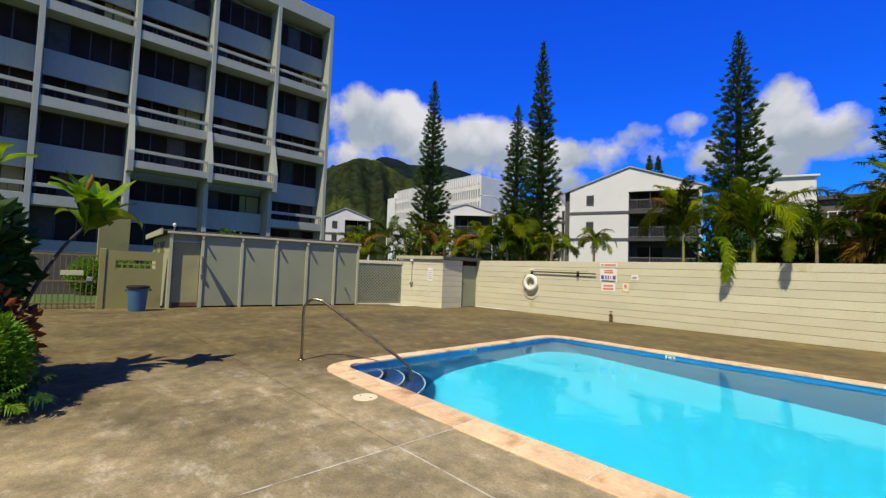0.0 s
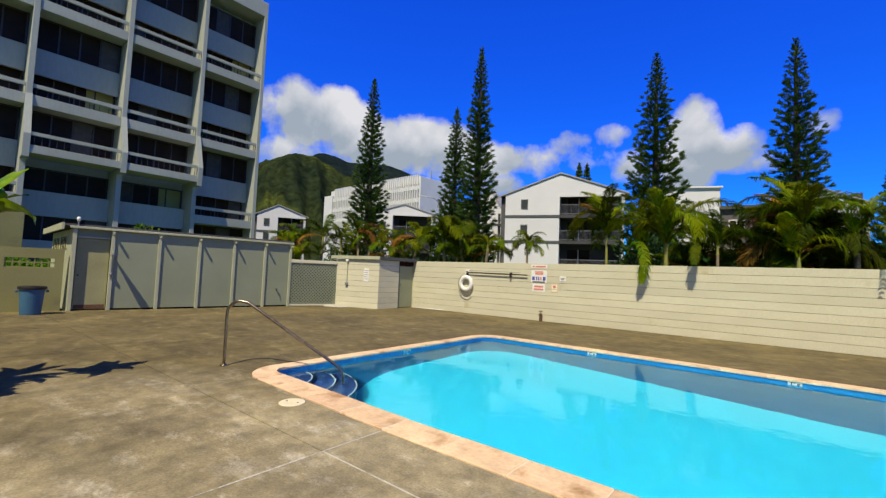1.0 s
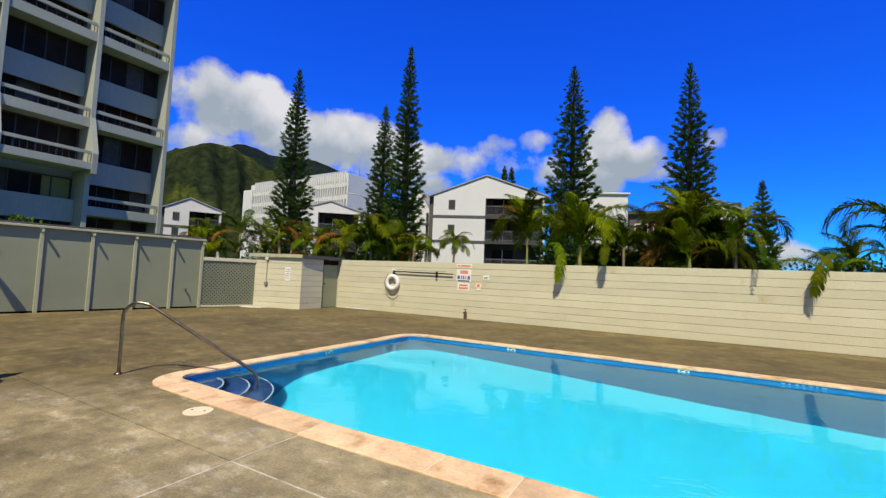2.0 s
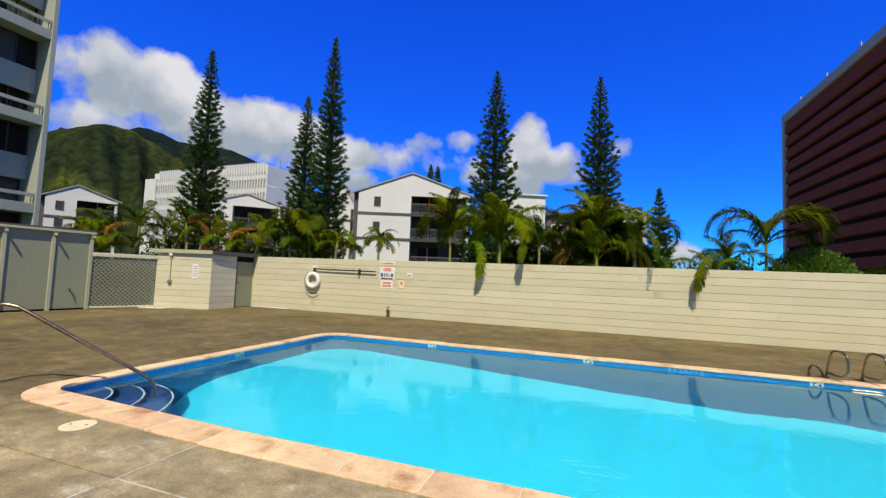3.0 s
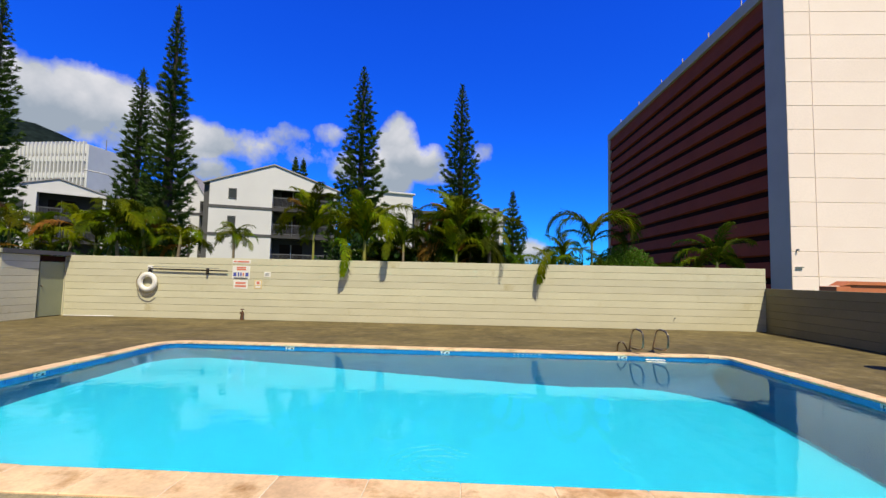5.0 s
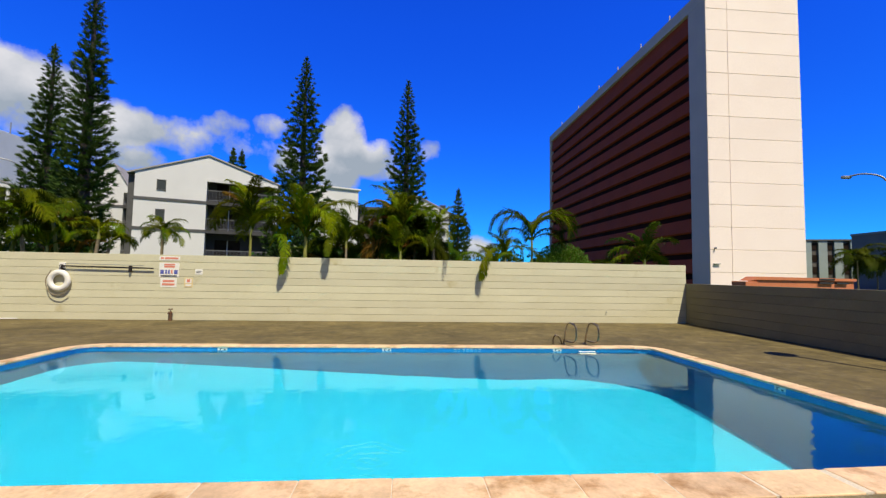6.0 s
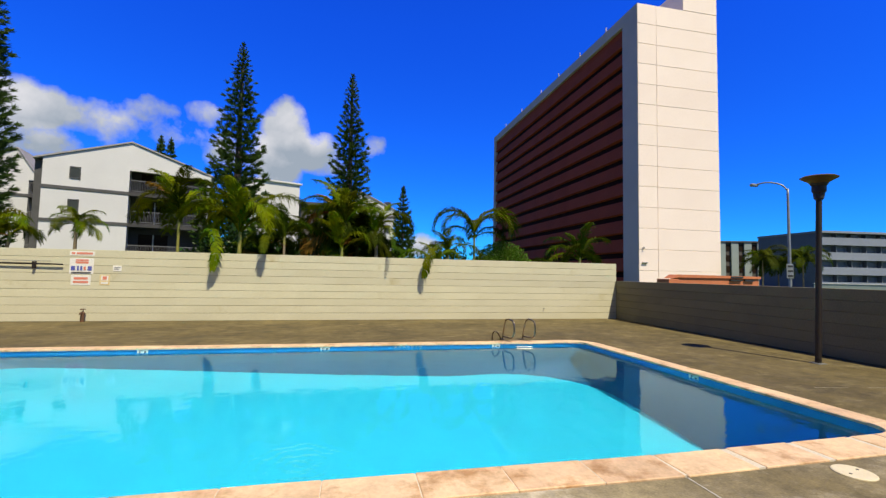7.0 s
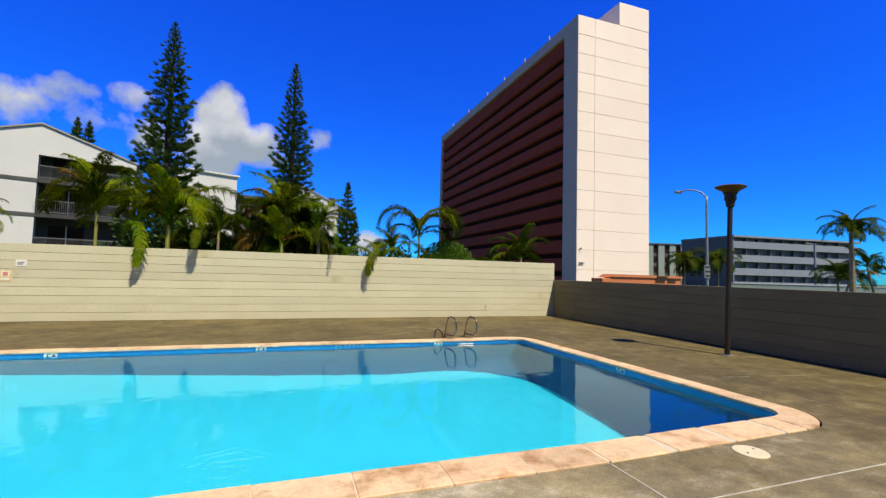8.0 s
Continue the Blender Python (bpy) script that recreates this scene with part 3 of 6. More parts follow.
def put_tile(m):
    global tile
    if tile is None:
        tile = part("tile", box(-TS / 2 + 0.001, TS / 2 - 0.001, -0.004, 0.004, -TS / 2 + 0.001, TS / 2 - 0.001), TILE, pool)
        o = tile
    else:
        o = part("tile", tile.data, None, pool)
    o.matrix_basis = m


TZ = -0.026 - TS / 2
nx = int((PX1 - PX0 - 0.62) / TS)
for k in range(nx):
    put_tile(pose(PX0 + 0.31 + (k + 0.5) * (PX1 - PX0 - 0.62) / nx, PY1, TZ))
ny = int((PY1 - PY0 - 0.62) / TS)
for k in range(ny):
    y = PY0 + 0.31 + (k + 0.5) * (PY1 - PY0 - 0.62) / ny
    put_tile(pose(PX0, y, TZ, 0, 0, 90))
    put_tile(warp_pose(PX1, y, TZ, -90, 0, -1))


def marker(x, y, rz):
    """A depth marker tile with dark figures as bars."""
    t = part("depth_marker", box(-0.09, 0.09, -0.010, -0.002, -0.034, 0.036, 0.002), SIGNWHITE, pool, "white depth marker tile with dark figures")
    t.matrix_basis = warp_pose(x, y, -0.062, rz, 1 if rz == 0 else 0, 0 if rz == 0 else -1)
    for i, (a0, a1, c0, c1) in enumerate(((-0.05, -0.035, -0.022, 0.026), (-0.035, 0.0, 0.016, 0.026), (-0.035, 0.0, -0.022, -0.012), (0.025, 0.06, -0.016, 0.01))):
        part("figure_bar", box(a0, a1, -0.012, -0.0095, c0, c1), BLACK, t)


for x in (-2.35, 0.838, 4.36):
    marker(x, PY1, 0)
marker(PX0, 6.25, 90)
marker(PX1, 5.92, -90)
# worn white lettering on the far tiles, too faint to read
for x, w in ((2.20, 0.05), (2.29, 0.03), (2.38, 0.04), (2.46, 0.04), (2.54, 0.05), (2.63, 0.03), (2.70, 0.06)):
    part("lettering_bar", box(x, x + w, PY1 - 0.007, PY1 - 0.003, -0.058, -0.040), STEPEDGE, pool, "worn white lettering")
# coping: straight stones that share two meshes, and curved corners
CLEN = 0.65
C0, C0E, C0Y, C0N = CR - CWW, CR - CWE, CR - CW, CR - CWN                                         # where the corner stones begin
edges = [PX0 + C0] + [-2.10 + CLEN * k for k in range(-3, 13)] + [PX1 - C0E]
stones = {}
for a, b in zip(edges, edges[1:]):
    key = round(b - a, 3)
    for y, rz, wide in ((PY1, 0, CWN), (PY0, 180, CW)):
        if (key, wide) not in stones:
            stones[key, wide] = part("coping_stone", box(-key / 2 + 0.003, key / 2 - 0.003, -0.03, wide, -0.024, 0.012, 0.006), COPING, pool)
            o = stones[key, wide]
        else:
            o = part("coping_stone", stones[key, wide].data, None, pool)
        o.matrix_basis = warp_pose((a + b) / 2, y + random.uniform(-0.003, 0.003), random.uniform(-0.003, 0.003), rz + random.uniform(-0.2, 0.2), 1, 0)
bm = box(PX0 + C0, PX1 - C0E, PY1 - 0.02, PY1 + CWN - 0.01, -0.022, 0.008)
for a, b in zip(edges, edges[1:]):
    prism(warped([(a, PY0 - CW + 0.01), (b, PY0 - CW + 0.01), (b, PY0 + 0.02), (a, PY0 + 0.02)]), -0.022, 0.008, bm=bm)
prism(warped([(PX0 - CWW + 0.01, PY0 + C0Y), (PX0 + 0.02, PY0 + C0Y), (PX0 + 0.02, PY1 - C0N), (PX0 - CWW + 0.01, PY1 - C0N)]), -0.022, 0.008, bm=bm)
prism(warped([(PX1 - 0.02, PY0 + C0Y), (PX1 + CWE - 0.01, PY0 + C0Y), (PX1 + CWE - 0.01, PY1 - C0N), (PX1 - 0.02, PY1 - C0N)]), -0.022, 0.008, bm=bm)
part("grout", bm, GROUT, pool, "pale mortar joints")
cs = (PY1 - PY0 - C0Y - C0N) / 8
for x, rz, wide in ((PX0, 90, CWW), (PX1, -90, CWE)):
    side_stone = None
    for k in range(8):
        y = PY0 + C0Y + (k + 0.5) * cs
        o = part("coping_stone", side_stone.data if side_stone else box(-cs / 2 + 0.005, cs / 2 - 0.005, -0.03, wide, -0.024, 0.012, 0.009), COPING, pool)
        side_stone = side_stone or o
        o.matrix_basis = warp_pose(x + random.uniform(-0.003, 0.003), y, random.uniform(-0.002, 0.002), rz, 0, -1)


def corner_stone(wx, wy):
    """A corner stone at the origin, wx wide towards -x and wy wide towards -y, round outside and inside."""
    cx, cy = CR - wx, CR - wy
    outline = [(cx - 0.006, 0.03), (cx - 0.006, -wy)]
    for k in range(1, 13):
        a = radians(270 - 90 * k / 12)
        outline.append((cx + CR * math.cos(a), cy + CR * math.sin(a)))
    outline += [(-wx, cy - 0.006), (0.03, cy - 0.006)]
    for k in range(9):
        a = radians(180 + 90 * k / 8)
        outline.append((0.29 + 0.26 * math.cos(a), 0.29 + 0.26 * math.sin(a)))
    clean = [outline[0]]
    for p in outline[1:]:
        if (Vector(p) - Vector(clean[-1])).length > 0.007:
            clean.append(p)
    bm = prism(clean[::-1], -0.024, 0.012)
    bmesh.ops.recalc_face_normals(bm, faces=bm.faces[:])
    return bm


for x, y, rz, wx, wy in ((PX0, PY0, 0, CWW, CW), (PX1, PY0, 90, CW, CWE), (PX1, PY1, 180, CWE, CWN), (PX0, PY1, 270, CWN, CWW)):
    m, bm = pose(x, y, 0, 0, 0, rz), corner_stone(wx, wy)
    bmesh.ops.transform(bm, matrix=m, verts=bm.verts[:])
    for v in bm.verts:
        v.co.x, v.co.y = warp(v.co.x, v.co.y)
    part("coping_corner", bm, COPING, pool, "rounded corner coping")
# rounded entry steps with white nosings
SX, SY = warp(PX0, PY0)
for r, z in ((0.62, -0.24), (0.94, -0.42), (1.25, -0.62)):
    pts = [(SX - 0.05, SY - 0.05)] + [(SX + r * math.cos(radians(a)), SY + r * math.sin(radians(a))) for a in range(0, 91, 6)]
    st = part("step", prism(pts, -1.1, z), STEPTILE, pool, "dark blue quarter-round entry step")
    ring = [(SX + r * math.cos(radians(a)), SY + r * math.sin(radians(a)), z + 0.004) for a in range(2, 89, 4)]
    part("nosing", tube(ring, 0.012, 6), STEPEDGE, st, "pale step edge")

bm = bmesh.new()
bm.faces.new([bm.verts.new((x, y, WZ)) for x, y in warped(rounded(PX0 + 0.005, PX1 - 0.005, PY0 + 0.005, PY1 - 0.005, 0.30))])
water = tagged(part("water", bm, WATER), "clear still pool water", "water", kind="structure")
water.visible_shadow = False

# ---- pool fittings ----
rail = thing("pool_handrail", pose(-5.53, 3.12, 0), "bent stainless steel handrail at the pool steps", "handrail")
d = Vector((-4.22 + 5.53, 4.22 - 3.12, 0)).normalized()
line = [(0, 0, 0), (0, 0, 0.45), (0, 0, 0.76), *[tuple(d * a + Vector((0, 0, b))) for a, b in
        ((0.035, 0.85), (0.13, 0.925), (0.26, 0.915), (0.38, 0.855), (1.0, 0.45), (1.53, 0.115), (1.67, 0.0), (1.715, -0.14), (1.72, -0.55))]]
part("rail", tube(smooth_line(line, 5), 0.021, 12), STEEL, rail, smooth=True)
part("escutcheon", lathe([(0.05, 0), (0.05, 0.012), (0.03, 0.03), (0.022, 0.03)], 20), STEEL, rail, smooth=True)

ladder = thing("pool_ladder", pose(0, 0, 0), "stainless steel pool ladder with two looped grab rails", "ladder")
for x in (4.66, 5.14):
    loop = smooth_line([(x, 9.46, 0.0), (x + 0.015, 9.41, 0.22), (x + 0.03, 9.35, 0.41), (x + 0.045, 9.26, 0.475), (x + 0.06, 9.07, 0.475), (x + 0.07, 8.96, 0.43), (x + 0.075, 8.93, 0.30),
                        (x + 0.07, 8.95, 0.17), (x + 0.06, 9.05, 0.10), (x + 0.03, 9.22, 0.085), (x + 0.01, 9.41, 0.085)], 5)
    part("grab_rail", tube(loop, 0.018, 10), STEEL, ladder, smooth=True)
    part("anchor", lathe([(0.05, 0), (0.05, 0.012), (0.024, 0.03), (0.02, 0.03)], 16, centre=(x, 9.46, 0.0)), STEEL, ladder)
for z in (-0.085, -0.30):
    part("tread", box(4.80, 5.16, PY1 - 0.12, PY1 - 0.02, z - 0.012, z + 0.012, 0.006), SIGNWHITE, ladder, "white ladder tread at the waterline")
hook = smooth_line([(4.42, 9.45, 0.0), (4.42, 9.42, 0.14), (4.45, 9.36, 0.2), (4.53, 9.38, 0.16), (4.6, 9.42, 0.05), (4.62, 9.45, 0.0)], 4)
part("low_hoop", tube(hook, 0.018, 8), STEEL, ladder, smooth=True)


def deck_lid(x, y):
    t = thing("skimmer_lid", pose(x, y, 0, 0, 0, 20), "round cream plastic skimmer lid set in the deck", "lid", "skimmer lids")
    part("cover", lathe([(0.136, 0.0), (0.136, 0.006), (0.13, 0.010), (0.10, 0.011), (0.001, 0.011)], 32), LID, t)
    for s in (-1, 1):
        part("finger_hole", lathe([(0.011, 0.0112), (0.010, 0.013), (0.001, 0.013)], 12, centre=(s * 0.07, 0.0, 0)), BLACK, t)
    return t


deck_lid(-3.35, 2.87)
deck_lid(5.09, 2.84)

lamp = thing("lamp_post", pose(9.40, 6.33, 0, 1.2, 0.95), "dark bronze yard lamp with a wide flat hood", "lamp post")
part("post", lathe([(0.05, 0.0), (0.048, 0.1), (0.045, 2.9), (0.045, 2.98)], 16), DARKMETAL, lamp, smooth=True)
part("base_plate", box(-0.085, 0.085, -0.085, 0.085, -0.004, 0.016, 0.004), GALV, lamp)
part("collar", lathe([(0.052, 2.9), (0.075, 2.93), (0.075, 3.02), (0.06, 3.04)], 16), DARKMETAL, lamp)
part("lantern", lathe([(0.055, 2.95), (0.08, 2.97), (0.085, 3.03), (0.105, 3.05), (0.105, 3.15), (0.12, 3.17), (0.14, 3.22)], 20), DARKMETAL, lamp, "dark stepped lantern body")
part("hood", lathe([(0.11, 3.175), (0.16, 3.23), (0.27, 3.295), (0.274, 3.306), (0.24, 3.325), (0.05, 3.345), (0.001, 3.345)], 28), BRONZE, lamp, "wide flat bronze hood")

# ---- on the long wall ----
def on_wall(x, z, off=0.0):
    """A pose on the long wall's face."""
    y = NY0 + (x - NX0) * (NY1 - NY0) / (NX1 - NX0)
    return pose(x, y - off, z, 0, 0, math.degrees(math.atan2(NY1 - NY0, NX1 - NX0)))


ringb = thing("life_ring", on_wall(-8.72, 1.12), "white life ring hanging on the block wall", "life ring")
bm = bmesh.new()
N, M, R, r = 28, 10, 0.235, 0.08
grid = [[bm.verts.new(((R + r * math.cos(v)) * math.cos(u), -0.10 + r * 0.75 * math.sin(v), (R + r * math.cos(v)) * math.sin(u))) for v in (2 * math.pi * j / M for j in range(M))] for u in (2 * math.pi * i / N for i in range(N))]
for i in range(N):
    for j in range(M):
        bm.faces.new((grid[i][j], grid[(i + 1) % N][j], grid[(i + 1) % N][(j + 1) % M], grid[i][(j + 1) % M]))
part("ring", bm, SIGNWHITE, ringb, smooth=True)
part("rope", tube(smooth_line([(-0.2, -0.13, 0.3), (-0.34, -0.12, 0.0), (-0.22, -0.13, -0.32), (0.05, -0.13, -0.42), (0.26, -0.13, -0.3)], 5), 0.012, 6), ROPE, ringb, "loose rope")
part("hook", tube(smooth_line([(0.02, 0.0, 0.42), (0.02, -0.1, 0.43), (0.02, -0.13, 0.36), (0.02, -0.1, 0.28)], 4), 0.014, 8), GALV, ringb)
part("bracket", box(-0.07, 0.09, -0.05, 0.004, 0.36, 0.52, 0.008), SIGNWHITE, ringb)

hookp = thing("rescue_pole", on_wall(-8.7, 1.52), "long dark rescue pole on wall brackets", "pole")
part("pole", tube([(-0.05, -0.07, 0.02), (2.5, -0.07, -0.01)], 0.02, 10), DARKMETAL, hookp)
part("pole", tube([(-0.05, -0.04, 0.09), (2.2, -0.04, 0.07)], 0.008, 8), GALV, hookp, "thin second pole")
for x in (0.0, 1.85):
    part("bracket", box(x - 0.025, x + 0.025, -0.1, 0.003, -0.13, 0.06, 0.006), DARKMETAL, hookp)


def wall_sign(name, x, z, w, h, base, bars, label, frame_mat=None):
    """A flat sign plate with bars for writing that cannot be read: (x0, x1, z0, z1, material), in shares of the plate."""
    t = thing(name, on_wall(x, z), label, "sign", "pool rule signs")
    part("plate", box(-w / 2, w / 2, -0.008, 0.003, -h / 2, h / 2, 0.002), base, t)
    for i, (a0, a1, b0, b1, m) in enumerate(bars):
        part("print_bar", box((a0 - 0.5) * w, (a1 - 0.5) * w, -0.010 - 0.0015 * i, -0.0075, (b0 - 0.5) * h, (b1 - 0.5) * h), m, t)
    return t


wall_sign("sign", -5.80, 1.815, 0.58, 0.12, SIGNWHITE, [(0.08, 0.22, 0.3, 0.75, SIGNRED), (0.28, 0.92, 0.3, 0.75, SIGNRED)], "narrow white sign with red lettering on the wall")
wall_sign("sign", -5.80, 1.475, 0.56, 0.42, SIGNWHITE,
          [(0.25, 0.78, 0.66, 0.80, SIGNRED), (0.25, 0.78, 0.83, 0.93, SIGNRED), (0.07, 0.24, 0.22, 0.5, SIGNBLUE), (0.76, 0.93, 0.22, 0.5, SIGNBLUE),
           (0.32, 0.40, 0.22, 0.5, SIGNBLUE), (0.46, 0.54, 0.22, 0.5, SIGNBLUE), (0.60, 0.68, 0.25, 0.48, SIGNRED), (0.1, 0.9, 0.06, 0.12, BLACK)],
          "white safety sign with red and blue print on the wall")
wall_sign("sign", -5.80, 1.10, 0.46, 0.27, SIGNWHITE, [(0.15, 0.85, 0.55, 0.78, SIGNRED), (0.12, 0.88, 0.2, 0.42, SIGNRED)], "white warning sign with red lettering on the wall")
wall_sign("sign", -5.24, 1.11, 0.24, 0.28, SIGNYELLOW, [(0.15, 0.85, 0.45, 0.92, SIGNWHITE), (0.3, 0.7, 0.52, 0.85, SIGNRED), (0.15, 0.85, 0.12, 0.32, SIGNWHITE)], "small faded sign with a red symbol on the wall")
wall_sign("sign", -4.96, 1.43, 0.21, 0.16, SIGNWHITE, [(0.15, 0.85, 0.55, 0.7, GALV), (0.15, 0.7, 0.3, 0.45, GALV)], "small white notice on the wall")

tap = thing("hose_tap", on_wall(-5.64, 0, 0.13), "rusty standpipe tap at the foot of the wall", "tap")
part("pipe", tube(smooth_line([(0, 0.0, 0), (0, 0, 0.12), (0.01, 0, 0.24), (0, 0, 0.3)], 3), [0.05] * 4 + [0.045] * 3 + [0.02] * 3, 10), RUST, tap)
part("spout", tube([(0, 0, 0.24), (0.0, -0.09, 0.25), (0.0, -0.12, 0.2)], 0.02, 8), RUST, tap)
part("wheel", lathe([(0.055, 0.32), (0.06, 0.33), (0.055, 0.345), (0.02, 0.35)], 12), RUST, tap)
stub = thing("wall_bolt", on_wall(7.66, 0.36), "small metal pipe stub in the wall", "pipe stub")
part("pipe", tube([(0, 0.01, 0), (0, -0.06, 0)], 0.014, 8), GALV, stub)

# ---- equipment shed in the corner ----
C, D, E2 = (-13.25, 10.83), (-11.4, 11.4), (-11.47, 13.46)
shed = thing("pump_shed", pose(0, 0, 0), "small cream block pump shed with a flat roof", "shed")


def wall_run(parent, a, b, z0, z1, thick, courses, name, inward=1):
    """Courses of a block wall from a to b in plan, under a thing."""
    m = frame_at(*a, *b)
    n = (Vector(b) - Vector(a)).length
    core = part(name, box(0.01, n - 0.01, 0.012 * inward, (thick - 0.012) * inward, z0, z1 - 0.01) if inward > 0 else box(0.01, n - 0.01, -thick + 0.012, -0.012, z0, z1 - 0.01), BLOCKJOINT, parent)
    core.matrix_basis = m
    h = (z1 - z0) / courses
    first = None
    for k in range(courses):
        if first is None:
            first = part("course", box(0, n, min(0, thick * inward), max(0, thick * inward), 0.004, h - 0.005, 0.004), BLOCK, core)
            o = first
        else:
            o = part("course", first.data, None, core)
        o.matrix_basis = pose(0, 0, z0 + k * h)
    return core


wall_run(shed, C, D, 0, 1.88, 0.15, 9, "front_wall")
wall_run(shed, D, (-11.44, 12.52), 0, 1.88, 0.15, 9, "side_wall")
part("back_wall", prism([(-13.6, 12.3), (-13.15, 10.98), (-13.05, 11.0), (-13.45, 12.3)], 0, 1.86), BLOCKJOINT, shed)
dm = frame_at(-11.46, 12.60, *E2)
door = part("door", box(0.0, 0.80, 0.03, 0.07, 0.02, 1.68, 0.006), PANEL, shed, "plain grey green shed door")
door.matrix_basis = dm
part("handle", lathe([(0.025, 0.0), (0.025, 0.03), (0.012, 0.05)], 12), STEEL, door).matrix_basis = pose(0.07, 0.03, 0.95, 90)
# a near-black box stands for the shade over the door
door_shade = part("lintel", box(-0.08, 0.86, 0.02, 0.14, 1.70, 1.86), BROWNDARK, shed, "dark box standing for the shade above the door")
door_shade.matrix_basis = dm
jamb = part("jamb", box(0.80, 0.92, 0.0, 0.12, 0.0, 1.86), BLOCK, shed)
jamb.matrix_basis = dm
rf = prism([(-13.42, 10.73), (-11.35, 11.35), (-11.35, 13.6), (-13.75, 13.6)], 1.93, 2.005)
part("roof", rf, TRIMDARK, shed, "flat dark shed roof")
part("fascia", prism([(-13.46, 10.685), (-11.325, 11.325), (-11.335, 11.37), (-13.46, 10.735)], 1.885, 2.01), BATTEN, shed, "pale roof edge board")
# the side board's shade is put into its dark colour
part("fascia", prism([(-11.372, 11.375), (-11.325, 11.375), (-11.325, 13.45), (-11.372, 13.45)], 1.885, 2.01), TRIMDARK, shed, "side roof edge board coloured dark for its shade")
fm = frame_at(*C, *D)
note = thing("notice", fm @ pose(1.38, -0.0, 1.28), "white paper notice on the shed wall", "notice")
part("sheet", box(-0.11, 0.11, -0.012, 0.003, -0.25, 0.25, 0.002), SIGNWHITE, note)
for k in range(5):
    part("print_bar", box(-0.08, 0.08, -0.0145, -0.0115, 0.16 - k * 0.08, 0.18 - k * 0.08), GALV, note)
cond = thing("conduit", fm @ pose(0.52, -0.03, 0), "thin conduit with a small box on the shed wall", "conduit")
part("pipe", tube([(0, 0, 1.84), (0, 0, 0.95), (0.04, 0, 0.9)], 0.014, 8), BATTEN, cond)
part("junction_box", box(-0.06, 0.06, -0.05, 0.03, 0.86, 0.96, 0.008), GALV, cond)
part("socket", box(-0.06, 0.06, -0.05, 0.03, 1.78, 1.87, 0.008), SIGNWHITE, cond)
slab = thing("concrete_pad", fm @ pose(0.35, -0.28, 0), "pale concrete pad beside the shed", "pad")
part("pad", box(-0.55, 0.35, -0.18, 0.18, 0, 0.03, 0.01), SEALANT, slab)

pipe = thing("drain_pipe", pose(0, 0, 0), "thin white plastic pipe lying along the wall foot", "pipe")
part("pipe", tube([(-11.25, 13.22, 0.03), (-10.6, 13.30, 0.03), (-9.75, 13.37, 0.03)], 0.016, 8), WHITEPAINT, pipe, smooth=True)

# ---- lattice screen ----
A, B = (-14.75, 3.0), (-13.84, 9.16)
lat = thing("lattice_screen", frame_at(*B, *C), "cream diagonal lattice screen between shed and fence", "lattice fence")
LN = (Vector(C) - Vector(B)).length
LH = 1.6
for k, (dx, yy) in enumerate(((1, -0.012), (-1, 0.004))):
    s = -LH
    while s < LN:
        x0, x1 = max(0.0, s), min(LN, s + LH)
        if x1 - x0 > 0.05:
            z0, z1 = 0.06 + (x0 - s), 0.06 + (x1 - s)
            p, q = (x0, z0), (x1, z1)
            if dx < 0:
                p, q = (LN - x0, z0), (LN - x1, z1)
            v = (Vector(q) - Vector(p)).normalized()
            nrm = Vector((-v.y, v.x)) * 0.02
            bm = bmesh.new()
            c4 = [Vector(p) + nrm, Vector(p) - nrm, Vector(q) - nrm, Vector(q) + nrm]
            f = [bm.verts.new((c.x, yy, c.y)) for c in c4]
            g = [bm.verts.new((c.x, yy + 0.012, c.y)) for c in c4]
            bm.faces.new(f)
            bm.faces.new(g[::-1])
            for i in range(4):
                j = (i + 1) % 4
                bm.faces.new((f[j], f[i], g[i], g[j]))
            bmesh.ops.recalc_face_normals(bm, faces=bm.faces[:])
            part("lath", bm, PANEL, lat)
        s += 0.125
part("top_rail", box(-0.02, LN + 0.02, -0.05, 0.06, 1.64, 1.76, 0.01), BLOCK, lat)
part("bottom_rail", box(0, LN, -0.03, 0.04, 0.02, 0.08, 0.005), BLOCK, lat)
# dark sheet put in for the shade seen between the laths
part("backing", box(0, LN, 0.3, 0.33, 0.02, 1.6), TRIMDARK, lat, "dark sheet for the shade behind the lattice")

# ---- panelled enclosure ----
enc = thing("panel_enclosure", frame_at(*A, *B), "sage green panelled enclosure with pale battens", "enclosure")
EN = (Vector(B) - Vector(A)).length
EH = 2.36
posts = (0.0, 0.86, 2.02, 3.13, 4.2, 5.25, EN - 0.04)
for a, b in zip(posts[1:], posts[2:]):
    part("panel", box(a + 0.03, b - 0.03, 0.0, 0.03, 0.05, EH - 0.06, 0.003), PANEL, enc)
for i, x in enumerate(posts):
    part("batten", box(x - 0.045, x + 0.045, -0.05, 0.04, 0.0, EH - 0.05, 0.006), BATTEN, enc)
    if i:
        part("bracket", box(x - 0.02, x + 0.02, -0.22, -0.05, EH - 0.17, EH - 0.10, 0.006), BATTEN, enc, "short projecting rafter end")
part("top_rail", box(-0.12, EN + 0.05, -0.10, 0.08, EH - 0.055, EH + 0.01, 0.008), BATTEN, enc)
# dark strip painted in for the shade below the panels
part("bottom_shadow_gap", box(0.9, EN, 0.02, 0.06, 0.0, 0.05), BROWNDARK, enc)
ed = part("door", box(0.06, 0.80, 0.11, 0.15, 0.03, 2.04, 0.006), DOORWOOD, enc, "weathered door with a rusty foot")
